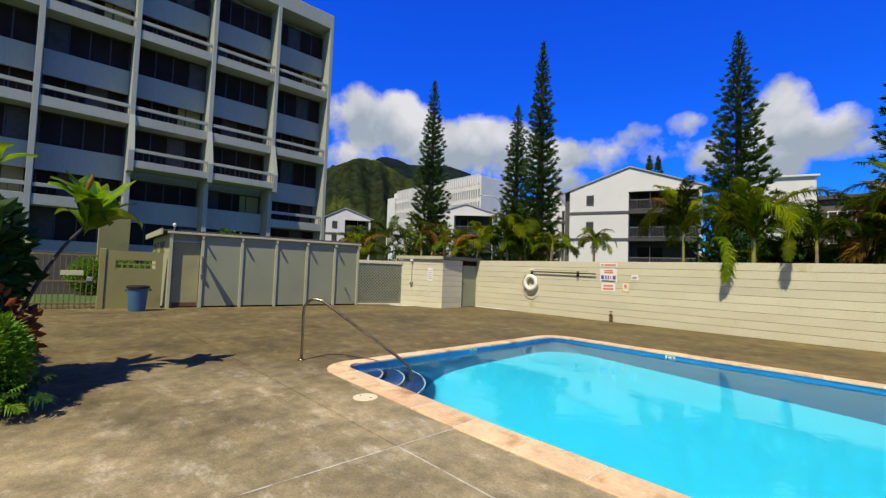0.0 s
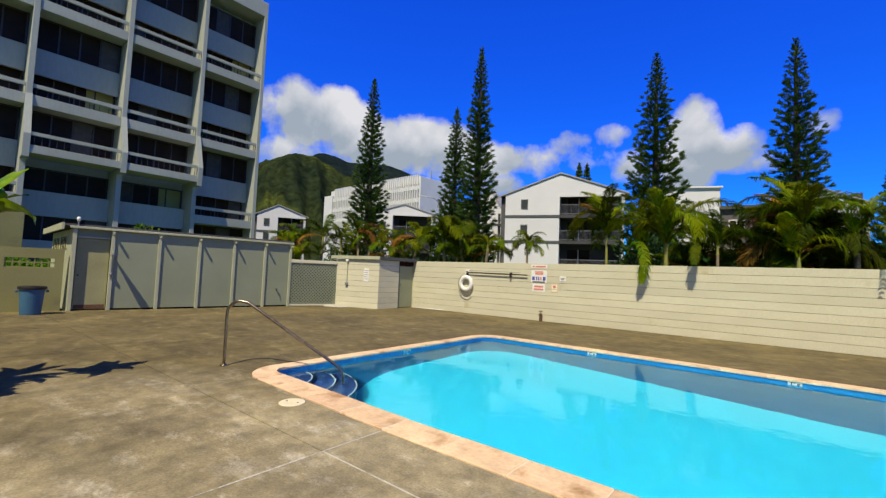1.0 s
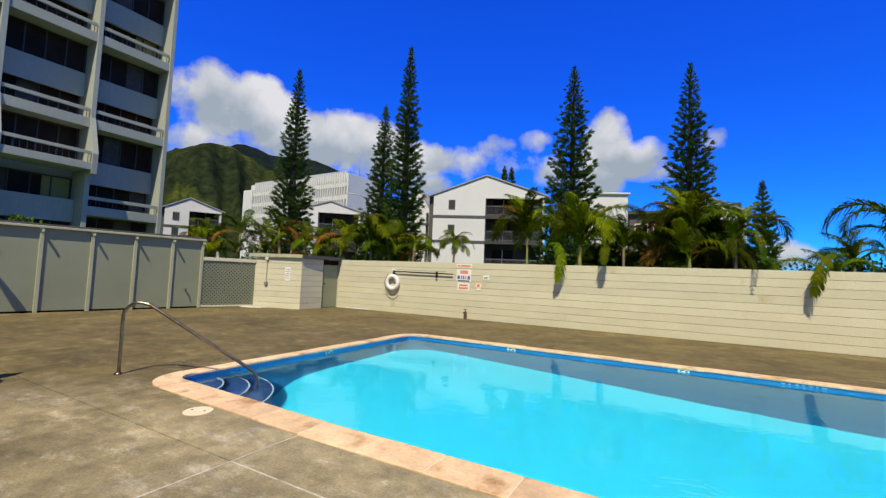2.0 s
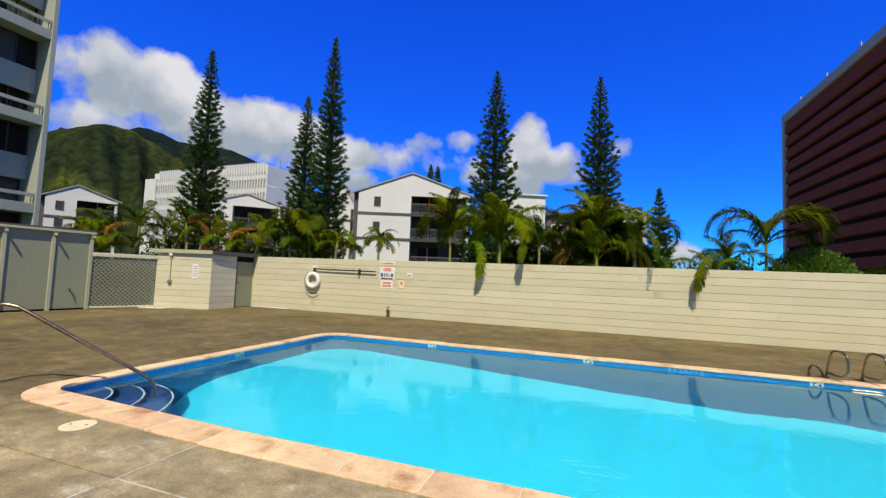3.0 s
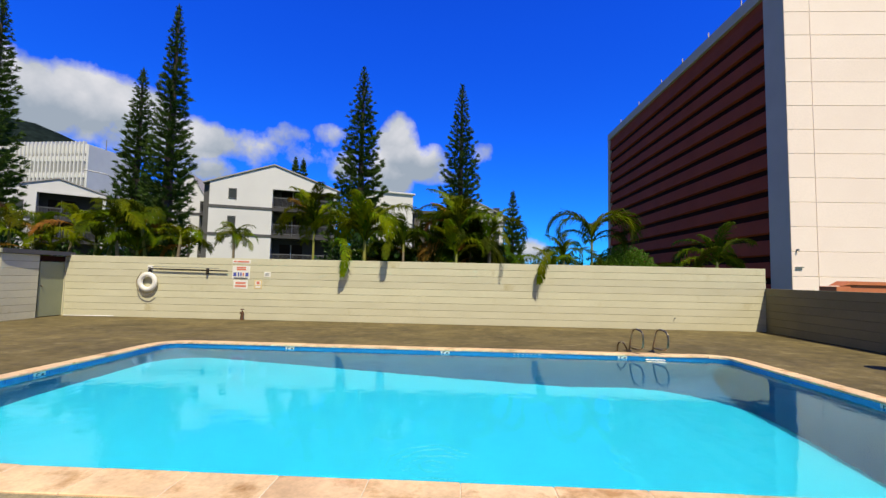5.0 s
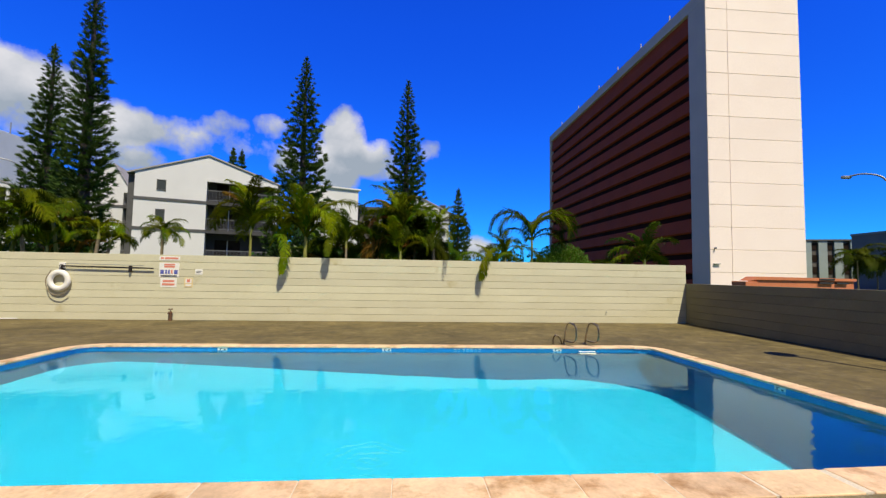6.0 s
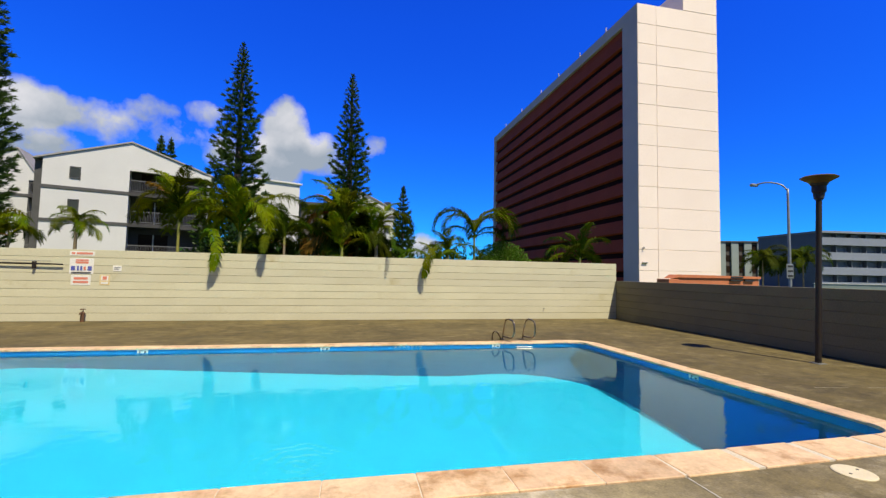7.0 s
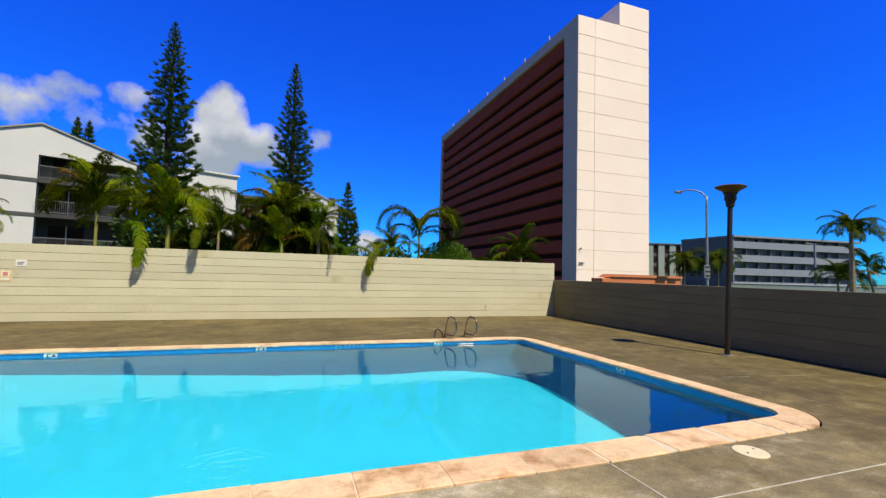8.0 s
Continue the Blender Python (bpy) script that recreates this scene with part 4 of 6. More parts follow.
part("door_head", box(0.05, 0.81, 0.11, 0.17, 2.05, EH - 0.06), PANEL, enc)
part("door_stop", box(0.05, 0.81, 0.05, 0.11, 2.05, 2.10, 0.004), BATTEN, enc, "pale strip over the door")
part("door_jamb", box(0.815, 0.855, 0.045, 0.17, 0.0, EH - 0.06), BATTEN, enc)
part("kick_strip", box(0.09, 0.77, 0.102, 0.112, 0.04, 0.16), RUST, ed, "rust stained strip")
part("handle", lathe([(0.03, 0.0), (0.03, 0.03), (0.015, 0.06)], 12), STEEL, ed).matrix_basis = pose(0.14, 0.11, 1.0, 90)
def side(y, out=0.0):
    """A plan point on the slanting side wall of the enclosure, a little way out from it."""
    return (-0.05 - 0.09 * y - out, y)


part("side_wall", prism([side(0.05), side(4.4), side(4.4, -0.06), side(0.05, -0.06)][::-1], 0.0, EH - 0.06), BATTEN, enc)
for y0, y1 in ((0.9, 2.1), (2.4, 3.9)):
    part("side_vent", prism([side(y0, 0.02), side(y1, 0.02), side(y1, -0.01), side(y0, -0.01)][::-1], 1.74, 2.10), VENTLIT, enc, "cream panel for a lit opening in the side wall")
    for k in range(4):
        y = y0 + (y1 - y0) * (k + 0.5) / 4
        part("vent_bar", prism([side(y - 0.05, 0.03), side(y + 0.05, 0.03), side(y + 0.05, 0.01), side(y - 0.05, 0.01)][::-1], 1.74, 2.10), BROWNDARK, enc)
part("back_wall", box(-0.42, EN, 4.35, 4.4, 0.0, EH - 0.06), BATTEN, enc)
part("roof", prism([side(-0.02, 0.2), (EN + 0.02, -0.02), (EN + 0.02, 4.5), side(4.5, 0.2)], EH + 0.012, EH + 0.07), TRIMDARK, enc)
part("fascia", prism([side(-0.12, 0.2), side(-0.12, 0.25), side(4.55, 0.25), side(4.55, 0.2)][::-1], EH - 0.10, EH + 0.08), BATTEN, enc, "pale roof edge board")
sh = thing("shower_arm", frame_at(*A, *B) @ pose(0.86, -0.05, 0), "dark outdoor shower arm on the enclosure post", "shower")
part("pipe", tube(smooth_line([(0, 0.004, 0.9), (0, -0.02, 1.0), (0, -0.02, 1.55), (0, -0.06, 1.63), (0, -0.2, 1.635), (0, -0.34, 1.63)], 4), 0.013, 8), GALV, sh, smooth=True)
# unseen edge-on plate added so a wedge shadow falls on the panel
bm = prism([(-0.012, 0.0), (-0.11, -0.40), (-0.10, -0.50), (0.0, -0.56), (0.10, -0.50), (0.11, -0.40), (0.012, 0.0)][::-1], 1.60, 1.615)
bmesh.ops.recalc_face_normals(bm, faces=bm.faces[:])
part("spray_plate", bm, GALV, sh, "thin fan shaped plate added to cast a wedge shadow")
part("valve", lathe([(0.02, 1.0), (0.045, 1.01), (0.045, 1.04), (0.02, 1.05)], 12, centre=(0, -0.04, 0.02)), GALV, sh)
et = thing("hose_tap", frame_at(*A, *B) @ pose(5.72, 0.0, 0.62), "small dark tap on the enclosure panel", "tap")
part("pipe", tube([(0, 0.004, 0), (0, -0.09, 0), (0, -0.11, -0.06)], 0.016, 8), DARKMETAL, et)
part("wheel", lathe([(0.03, 0.03), (0.035, 0.035), (0.03, 0.045)], 10, centre=(0, -0.07, 0)), DARKMETAL, et)
fl = thing("floodlight", frame_at(*A, *B) @ pose(0.05, -0.06, EH + 0.01), "small white floodlight on the enclosure corner", "floodlight")
part("stem", tube([(0, 0, 0), (0, 0, 0.12), (0.0, -0.04, 0.16)], 0.018, 8), GALV, fl)
part("lamp_head", lathe([(0.02, 0.13), (0.045, 0.17), (0.05, 0.21), (0.035, 0.25), (0.012, 0.26)], 14), SIGNWHITE, fl, smooth=True)

# ---- gate wall, gate and bin ----
gw = thing("gate_wall", frame_at(-15.04, 1.46, -14.87, 2.84), "cream wall with a row of pierced ornamental blocks", "wall")
GL = 1.385
part("lower_wall", box(0, GL, 0, 0.18, 0, 1.16), FACADEWARM, gw)
part("upper_wall", box(0, GL, 0, 0.18, 1.43, 1.70), FACADEWARM, gw)
part("end_wall", box(0, 0.22, 0, 0.18, 1.16, 1.43), FACADEWARM, gw)
part("end_wall", box(1.20, GL, 0, 0.18, 1.16, 1.43), FACADEWARM, gw)
blk = None
for k in range(7):
    x = 0.22 + k * 0.14
    for z in (1.16, 1.295):
        if blk is None:
            bm = box(0, 0.025, 0.02, 0.16, 0, 0.135)
            box(0.025, 0.14, 0.02, 0.16, 0, 0.03, bm=bm)
            blk = part("pierced_block", bm, FACADEWARM, gw)
            o = blk
        else:
            o = part("pierced_block", blk.data, None, gw)
        o.matrix_basis = pose(x, 0, z)
part("end_post", box(-0.16, -0.004, -0.03, 0.2, 0, 1.75, 0.01), FACADEWARM, gw)

gate = thing("metal_gate", frame_at(-15.80, -0.50, -15.12, 1.28), "tan metal picket gate beside the pierced wall", "gate")
GW = 1.90
for z in (0.12, 0.75, 1.5):
    part("rail", box(0, GW, -0.02, 0.02, z, z + 0.05, 0.004), GATEPAINT, gate)
pk = None
for k in range(15):
    if pk is None:
        pk = part("picket", box(-0.011, 0.011, -0.011, 0.011, 0.0, 1.55), GATEPAINT, gate)
        o = pk
    else:
        o = part("picket", pk.data, None, gate)
    o.matrix_basis = pose(0.04 + k * 0.126, 0, 0)
part("latch_box", box(1.68, 1.82, -0.05, 0.03, 0.79, 0.91, 0.01), GALV, gate)
part("notice_plate", box(1.07, 1.60, -0.035, -0.022, 0.95, 1.09, 0.004), BATTEN, gate, "long pale notice plate")

bin_ = thing("trash_bin", pose(-14.12, 2.15, 0) @ Matrix.Diagonal((0.9, 0.9, 1.0, 1.0)), "round blue plastic trash bin with a dark rim", "bin")
part("body", lathe([(0.22, 0.0), (0.225, 0.01), (0.275, 0.66), (0.275, 0.67), (0.25, 0.66), (0.21, 0.04), (0.001, 0.04)], 28), BINBLUE, bin_, smooth=False)
part("rim", lathe([(0.275, 0.63), (0.31, 0.64), (0.315, 0.70), (0.295, 0.715), (0.26, 0.715), (0.26, 0.64)], 28), DARKMETAL, bin_, "dark lid rim")
for s in (-1, 1):
    part("handle", box(-0.05, 0.05, s * 0.32 - 0.03, s * 0.32 + 0.03, 0.56, 0.62, 0.01), BINBLUE, bin_)


# ---- apartment block across the gate ----
FX, BAY, S = -30.3, 4.16, 5.28                       # fin line, bay width, height of a two-storey module
apt = thing("apartment_block", pose(FX, -13.25, -0.7), "tall grey white apartment block with recessed balconies and fins", "apartment building")
NB = 7
AH = 22.35
part("core", box(-13, -1.75, 0, NB * BAY, 0, AH - 1.0), FACADE, apt)
part("roof_slab", box(-13.2, 0.02, -0.15, NB * BAY + 0.15, AH - 1.15, AH, 0.02), FACADE, apt)
fin = None
for k in range(NB + 1):
    m = pose(0, k * BAY, 0)
    if fin is None:
        fin = part("fin", box(-1.76, 0.06, -0.13, 0.13, 0, AH - 1.16, 0.015), FACADE, apt)
        o = fin
    else:
        o = part("fin", fin.data, None, apt)
    o.matrix_basis = m
part("end_wall", box(-13, -1.76, NB * BAY - 0.02, NB * BAY + 0.14, 0, AH - 1.16), FACADE, apt)
for mod in range(4):
    z0 = 5.2 + (mod - 1) * S
    for k in range(NB):
        y = k * BAY
        out = 0.0
        deep = mod == 1 and k in (4, 5)
        # balcony: slab and low parapet, rail with thin uprights
        if mod and not deep:
            b = part("balcony", box(-1.75, out, y + 0.14, y + BAY - 0.14, z0 - 0.28, z0 - 0.06, 0.01), FACADE, apt)
            part("parapet", box(out - 0.14, out + 0.01, y + 0.14, y + BAY - 0.14, z0 - 0.30, z0 + 0.26, 0.01), FACADE, b)
            part("rail", box(out - 0.12, out + 0.0, y + 0.14, y + BAY - 0.14, z0 + 0.66, z0 + 0.86, 0.01), FACADE, b)
            bm = bmesh.new()
            for j in range(9):
                yy = y + 0.3 + j * (BAY - 0.6) / 8
                box(out - 0.08, out - 0.05, yy - 0.012, yy + 0.012, z0 + 0.26, z0 + 0.66, bm=bm)
            tagged(part("baluster_infill", bm, FRAMEDARK, b), kind="stuff")
        if deep:
            part("spandrel", box(-1.2, -1.05, y + 0.14, y + BAY - 0.14, z0 - 0.75, z0 + 0.62, 0.01), FACADE, apt)
            zd = z0 + 2.62
            b = part("balcony", box(-1.3, 0.75, y + 0.14, y + BAY - 0.14, zd - 0.25, zd - 0.02, 0.01), FACADE, apt, "deep projecting balcony")
            part("parapet", box(0.60, 0.77, y + 0.14, y + BAY - 0.14, zd - 0.30, zd + 0.12, 0.01), FACADE, b)
            part("rail", box(0.62, 0.74, y + 0.14, y + BAY - 0.14, zd + 0.62, zd + 0.80, 0.01), FACADE, b)
            bm = bmesh.new()
            for j in range(13):
                yy = y + 0.3 + j * (BAY - 0.6) / 12
                box(0.66, 0.69, yy - 0.012, yy + 0.012, zd + 0.12, zd + 0.62, bm=bm)
            tagged(part("baluster_infill", bm, FRAMEDARK, b), kind="stuff")
        # upper storey spandrel
        else:
            part("spandrel", box(-1.2, -1.05, y + 0.14, y + BAY - 0.14, z0 + 1.72, z0 + 3.18, 0.01), FACADE, apt)
        for za, zb, xx in ((z0 + 0.02, z0 + 1.95, -1.70), (z0 + 3.1, z0 + S - 0.28, -1.30)):
            w = part("window", box(xx, xx + 0.05, y + 0.14, y + BAY - 0.14, za, zb), GLASSDARK, apt)
            bm = bmesh.new()
            for j in range(5):
                yy = y + 0.2 + j * (BAY - 0.4) / 4
                box(xx + 0.045, xx + 0.11, yy - 0.035, yy + 0.035, za, zb, bm=bm)
            box(xx + 0.045, xx + 0.10, y + 0.14, y + BAY - 0.14, zb - 0.08, zb, bm=bm)
            part("window_frame", bm, FRAMEDARK, w)
            for j in range(4):
                if (mod * 7 + k * 5 + j * 3 + int(za * 2)) % 7 == 0:
                    yy = y + 0.2 + j * (BAY - 0.4) / 4
                    part("curtain", box(xx + 0.052, xx + 0.062, yy + 0.05, yy + (BAY - 0.4) / 4 - 0.05, za + 0.05, zb - 0.1), CURTAIN, w, "drawn brown grey curtain")
        if (mod + k) % 3 == 0:
            part("blind_panel", box(-1.66, -1.62, y + 2.6, y + 3.9, z0, z0 + 1.9), FACADEWARM, apt, "cream wall panel beside the window")
# wedge brackets that carry the deep balconies
for k in (4, 5, 6):
    bm = bmesh.new()
    y, z0 = k * BAY, 5.2
    prof = [(0.05, z0 + 5.6), (0.05, z0 + 2.1), (0.80, z0 + 2.1), (0.84, z0 + 3.3)]
    f = [bm.verts.new((x, y - 0.14, z)) for x, z in prof]
    g = [bm.verts.new((x, y + 0.14, z)) for x, z in prof]
    bm.faces.new(f)
    bm.faces.new(g[::-1])
    for i in range(4):
        j = (i + 1) % 4
        bm.faces.new((f[j], f[i], g[i], g[j]))
    bmesh.ops.recalc_face_normals(bm, faces=bm.faces[:])
    part("wedge_fin", bm, FACADE, apt, "pale wedge shaped fin")

# low cream wall pieces behind the gate
lw = thing("garden_wall", pose(-22.5, -1.0, -0.02), "low grey wall behind the gate lawn", "wall")
part("wall", box(0, 0.2, -6, 4.6, 0, 1.7, 0.01), APTGREY, lw)
part("pillar", box(0.2, 0.6, 2.7, 3.75, 0, 3.3, 0.01), FACADEWARM, lw, "cream pillar")

# ---- maroon office tower ----
TX, TY, TW, TL, TH = 29.9, 38.8, 9.9, 46.6, 30.45
tower = thing("office_tower", pose(TX, TY, 0), "maroon banded office tower with an off-white end wall", "office tower")
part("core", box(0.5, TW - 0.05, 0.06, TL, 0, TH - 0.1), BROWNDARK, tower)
part("corner_frame", box(0.0, 0.55, 0.02, 2.6, 0, TH, 0.02), TOWERGREY, tower, "grey concrete corner strip")
part("far_frame", box(0.0, 0.55, TL - 0.9, TL, 0, TH - 0.2, 0.02), TOWERGREY, tower)
part("parapet", box(-0.02, TW, 0.03, TL, TH - 1.25, TH + 0.02, 0.02), TOWERGREY, tower, "grey roof parapet")
NS = 14
SH = (TH - 1.25) / NS
band = None
for k in range(NS):
    if band is None:
        bm = bmesh.new()
        prof = [(0.30, 0.0), (0.12, 0.12), (0.32, SH * 0.72), (0.6, SH * 0.72), (0.6, 0.0)]
        f = [bm.verts.new((x, 2.6, z)) for x, z in prof]
        g = [bm.verts.new((x, TL - 0.9, z)) for x, z in prof]
        bm.faces.new(f)
        bm.faces.new(g[::-1])
        for i in range(5):
            j = (i + 1) % 5
            bm.faces.new((f[i], g[i], g[j], f[j]))
        bmesh.ops.recalc_face_normals(bm, faces=bm.faces[:])
        band = part("spandrel_band", bm, BROWN, tower, "sloping maroon metal band")
        o = band
    else:
        o = part("spandrel_band", band.data, None, tower, "sloping maroon metal band")
    o.matrix_basis = pose(0, 0, SH * k - 0.05)
part("head_band", box(0.33, 0.6, 2.6, TL - 0.9, TH - 1.25 - SH * 0.32, TH - 1.26), BROWN, tower)
pan = {}
for k in range(14):
    h = TH / 14
    for x0, x1 in ((0.0, 2.25), (2.25, TW)):
        key = (x0,)
        if key not in pan:
            pan[key] = part("wall_panel", box(x0 + 0.02, x1 - 0.02, 0.0, 0.08, 0.03, h - 0.03, 0.01), TOWERWHITE, tower)
            o = pan[key]
        else:
            o = part("wall_panel", pan[key].data, None, tower)
        o.matrix_basis = pose(0, 0, k * h)
part("joint_backing", box(0.0, TW, 0.03, 0.07, 0, TH), PANELJOINT, tower)
part("downpipe", tube([(2.25, -0.03, 0), (2.25, -0.03, TH - 3.2)], 0.025, 8), TOWERWHITE, tower)
part("penthouse", box(5.6, TW + 0.0, -0.02, 6.5, TH, TH + 2.75, 0.03), TOWERWHITE, tower, "stair and lift head above the roof")
for y in (6, 12, 18, 24, 32, 40):
    part("roof_light", tube([(0.2, y, TH), (0.2, y, TH + 0.75)], 0.07, 6), TOWERGREY, tower)
part("wall_camera", box(0.3, 0.9, -0.2, -0.0, 2.95, 3.03, 0.01), GALV, tower)
part("wall_camera", box(0.4, 0.52, -0.25, -0.0, 4.4, 4.58, 0.02), GALV, tower)


# ---- white three-storey houses ----
def white_house(m, w, solid, depth, eave, peak, base=-0.3, storeys=(2.3, 5.05, 7.55), label="", gable=True, peak_at=0.48, shaded_left=True, windows=True, wx=None):
    """A white gabled house: solid stucco part with windows, then stacked open balconies."""
    h = thing("white_house", m, label or "white three-storey stucco house with dark floor bands and balconies", "house", "white houses")
    part("wall", box(0, solid, 0, depth, base, eave), HOUSEWHITE, h)
    if w > solid + 0.3:
        part("back_wall", box(solid, w, 1.9, depth, base, eave), HOUSEGREY, h, "near-black grey wall behind the balconies")
        part("end_wall", box(w - 0.25, w, 0, 1.95, base, eave), HOUSEWHITE, h)
        for i, z in enumerate(storeys):
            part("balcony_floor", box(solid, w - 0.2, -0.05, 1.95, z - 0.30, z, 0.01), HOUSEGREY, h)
            r = part("railing", box(solid + 0.02, w - 0.25, 0.0, 0.06, z + 0.92, z + 1.0), RAILGREY, h)
            bm = bmesh.new()
            n = int((w - solid) / 0.11)
            for j in range(n):
                x = solid + 0.1 + j * 0.11
                box(x, x + 0.022, 0.01, 0.05, z, z + 0.92, bm=bm)
            box(solid + 0.02, w - 0.25, 0.0, 0.06, z + 0.08, z + 0.14, bm=bm)
            tagged(part("baluster_infill", bm, RAILGREY, r), kind="stuff")
            d = part("glass_door", box(solid + 0.7, min(w - 0.5, solid + 2.8), 1.86, 1.92, z, min(z + 2.0, eave - 0.1)), GLASSDARK, h)
            part("door_frame", box(solid + 1.7, solid + 1.78, 1.83, 1.88, z, min(z + 2.0, eave - 0.1)), HOUSEWHITE, d)
        part("fascia", box(solid - 0.02, w, -0.04, 0.22, eave - 0.28, eave), HOUSEWHITE, h)
    for z in storeys[1:] if windows else ():
        part("floor_band", box(-0.03, solid + 0.02, -0.06, 0.0, z - 0.26, z - 0.02, 0.005), TRIMDARK, h, "dark floor band")
    for i, z in enumerate(storeys[1:] if windows else ()):
        x0 = min(1.6, solid * 0.35) if wx is None else wx
        wnd = part("window", box(x0, x0 + 0.55, -0.02, 0.06, z + 0.7, z + 1.45), HOUSEPANE, h)
        bm = box(x0 - 0.06, x0, -0.05, 0.0, z + 0.62, z + 1.53)
        box(x0 + 0.55, x0 + 0.61, -0.05, 0.0, z + 0.5, z + 1.55, bm=bm)
        box(x0, x0 + 0.55, -0.05, 0.0, z + 1.47, z + 1.53, bm=bm)
        box(x0, x0 + 0.55, -0.07, 0.0, z + 0.62, z + 0.68, bm=bm)
        part("window_frame", bm, TRIMDARK, wnd)
    if gable:
        px = w * peak_at
        bm = bmesh.new()
        prof = [(0, eave), (w, eave), (px, peak)]
        f = [bm.verts.new((x, 0.0, z)) for x, z in prof]
        g = [bm.verts.new((x, depth, z)) for x, z in prof]
        bm.faces.new(f[::-1])
        bm.faces.new(g)
        for i in range(3):
            j = (i + 1) % 3
            bm.faces.new((f[i], f[j], g[j], g[i]))
        bmesh.ops.recalc_face_normals(bm, faces=bm.faces[:])
        part("gable", bm, HOUSEWHITE, h)
        for a, b in (((-0.55, eave - 0.55 * (peak - eave) / px), (px, peak)), ((px, peak), (w + 0.4, eave - 0.4 * (peak - eave) / (w - px)))):
            bm = bmesh.new()
            c4 = [(a[0], a[1] + 0.03), (b[0], b[1] + 0.03), (b[0], b[1] + 0.15), (a[0], a[1] + 0.15)]
            f = [bm.verts.new((x, -0.12, z)) for x, z in c4]
            g = [bm.verts.new((x, depth + 0.3, z)) for x, z in c4]
            bm.faces.new(f)
            bm.faces.new(g[::-1])
            for i in range(4):
                j = (i + 1) % 4
                bm.faces.new((f[j], f[i], g[i], g[j]))
            bmesh.ops.recalc_face_normals(bm, faces=bm.faces[:])
            part("roof", bm, ROOF, h, "grey shingle roof slope")
    else:
        part("roof", box(-0.2, w + 0.2, -0.2, depth, eave, eave + 0.16, 0.02), HOUSEWHITE, h, "flat white roof edge")
    if shaded_left:
        # a dark box stands for the house's side wall in shade
        part("side_screen", box(-0.5, -0.03, 0.4, depth, base, eave - 0.2), TRIMDARK, h, "side wall built dark for its shade")
    return h


EX, EY = 0.95, 0.22


def polar(az, d):
    """A plan point at an azimuth (degrees from north, clockwise) and distance from the viewpoint."""
    return EX + d * math.sin(radians(az)), EY + d * math.cos(radians(az))


def between(az0, d0, az1, d1):
    a, b = polar(az0, d0), polar(az1, d1)
    return frame_at(*a, *b), (Vector(b) - Vector(a)).length


m, w = between(-31.2, 43.0, -16.4, 42.4)
white_house(m, w, w * 0.475, 12, 9.55, 11.5)
m, w = between(-12.6, 43.6, -7.9, 44.4)
white_house(m, w + 1.2, w + 1.2, 10, 10.0, 11.4, label="plain white stucco house with a flat parapet", gable=False, shaded_left=False, windows=False)
m, w = between(0.4, 46.4, 5.7, 46.3)
white_house(m, w, w, 9, 8.2, 10.1, label="white stucco house with a sloping roof and small windows", peak_at=0.12, shaded_left=False, wx=3.3)
m, w = between(-37.5, 52, -31.5, 50)
white_house(m, w, w * 0.9, 9, 9.0, 11.3, label="white stucco house half hidden by pines", peak_at=0.75)
m, w = between(-62.9, 60, -57.2, 60)
white_house(m, w, w * 0.42, 10, 8.25, 9.5, label="white gabled house with a shaded veranda", peak_at=0.42, storeys=(2.0, 4.4, 6.2))
m, w = between(-48.4, 58, -40.8, 57.4)
white_house(m, w, w * 0.3, 10, 9.3, 10.5, label="low white gabled house behind palms", peak_at=0.5, storeys=(2.0, 4.4, 6.6))

m, w = between(-6.2, 48.5, 2.4, 49.5)
wing = thing("apartment_wing", m, "brown grey apartment wing in shade between the white houses", "apartment building")
# the wing's shaded side is put into its dark wall colour
part("wall", box(0, w, 0, 9, -0.3, 8.6), APTGREY, wing)
part("roof", box(-0.3, w + 0.3, -0.35, 9.2, 8.6, 8.95, 0.02), TRIMDARK, wing, "flat dark roof edge")
for z in (0.9, 3.6, 6.3):
    for k in range(4):
        x = 0.6 + k * (w - 0.6) / 4
        pane = part("window", box(x, x + 1.1, -0.03, 0.05, z, z + 1.25), GLASSDARK, wing)
        bm = box(x - 0.09, x, -0.07, 0.0, z - 0.09, z + 1.34)
        box(x + 1.1, x + 1.19, -0.07, 0.0, z - 0.09, z + 1.34, bm=bm)
        box(x + 0.5, x + 0.58, -0.06, 0.0, z, z + 1.25, bm=bm)
        box(x, x + 1.1, -0.07, 0.0, z + 1.25, z + 1.34, bm=bm)
        box(x, x + 1.1, -0.07, 0.0, z - 0.09, z, bm=bm)
        part("window_frame", bm, HOUSEWHITE, pane)

# ---- far white office ----
m, w = between(-54.2, 142, -42.75, 110)
off = thing("white_office", m, "white office block with close vertical fins", "office building")
part("core", box(0.3, w, 0.3, 12, 0, 25.3), HOUSEGREY, off)
part("end_wall", box(w, w + 0.5, 0, 12, 0, 26.3), HOUSEWHITE, off)
part("crown", box(0, w + 0.2, 0.05, 12, 24.6, 26.5), HOUSEWHITE, off)
part("stair_wall", box(-3, 1.5, -0.5, 8, 0, 25.0), HOUSEWHITE, off)
ff = None
for k in range(44):
    if ff is None:
        ff = part("fin", box(-0.15, 0.15, -0.3, 0.35, 0, 27.0), HOUSEWHITE, off)
        o = ff
    else:
        o = part("fin", ff.data, None, off)
    o.matrix_basis = pose(2.5 + k * (w - 3) / 43, 0, 0)
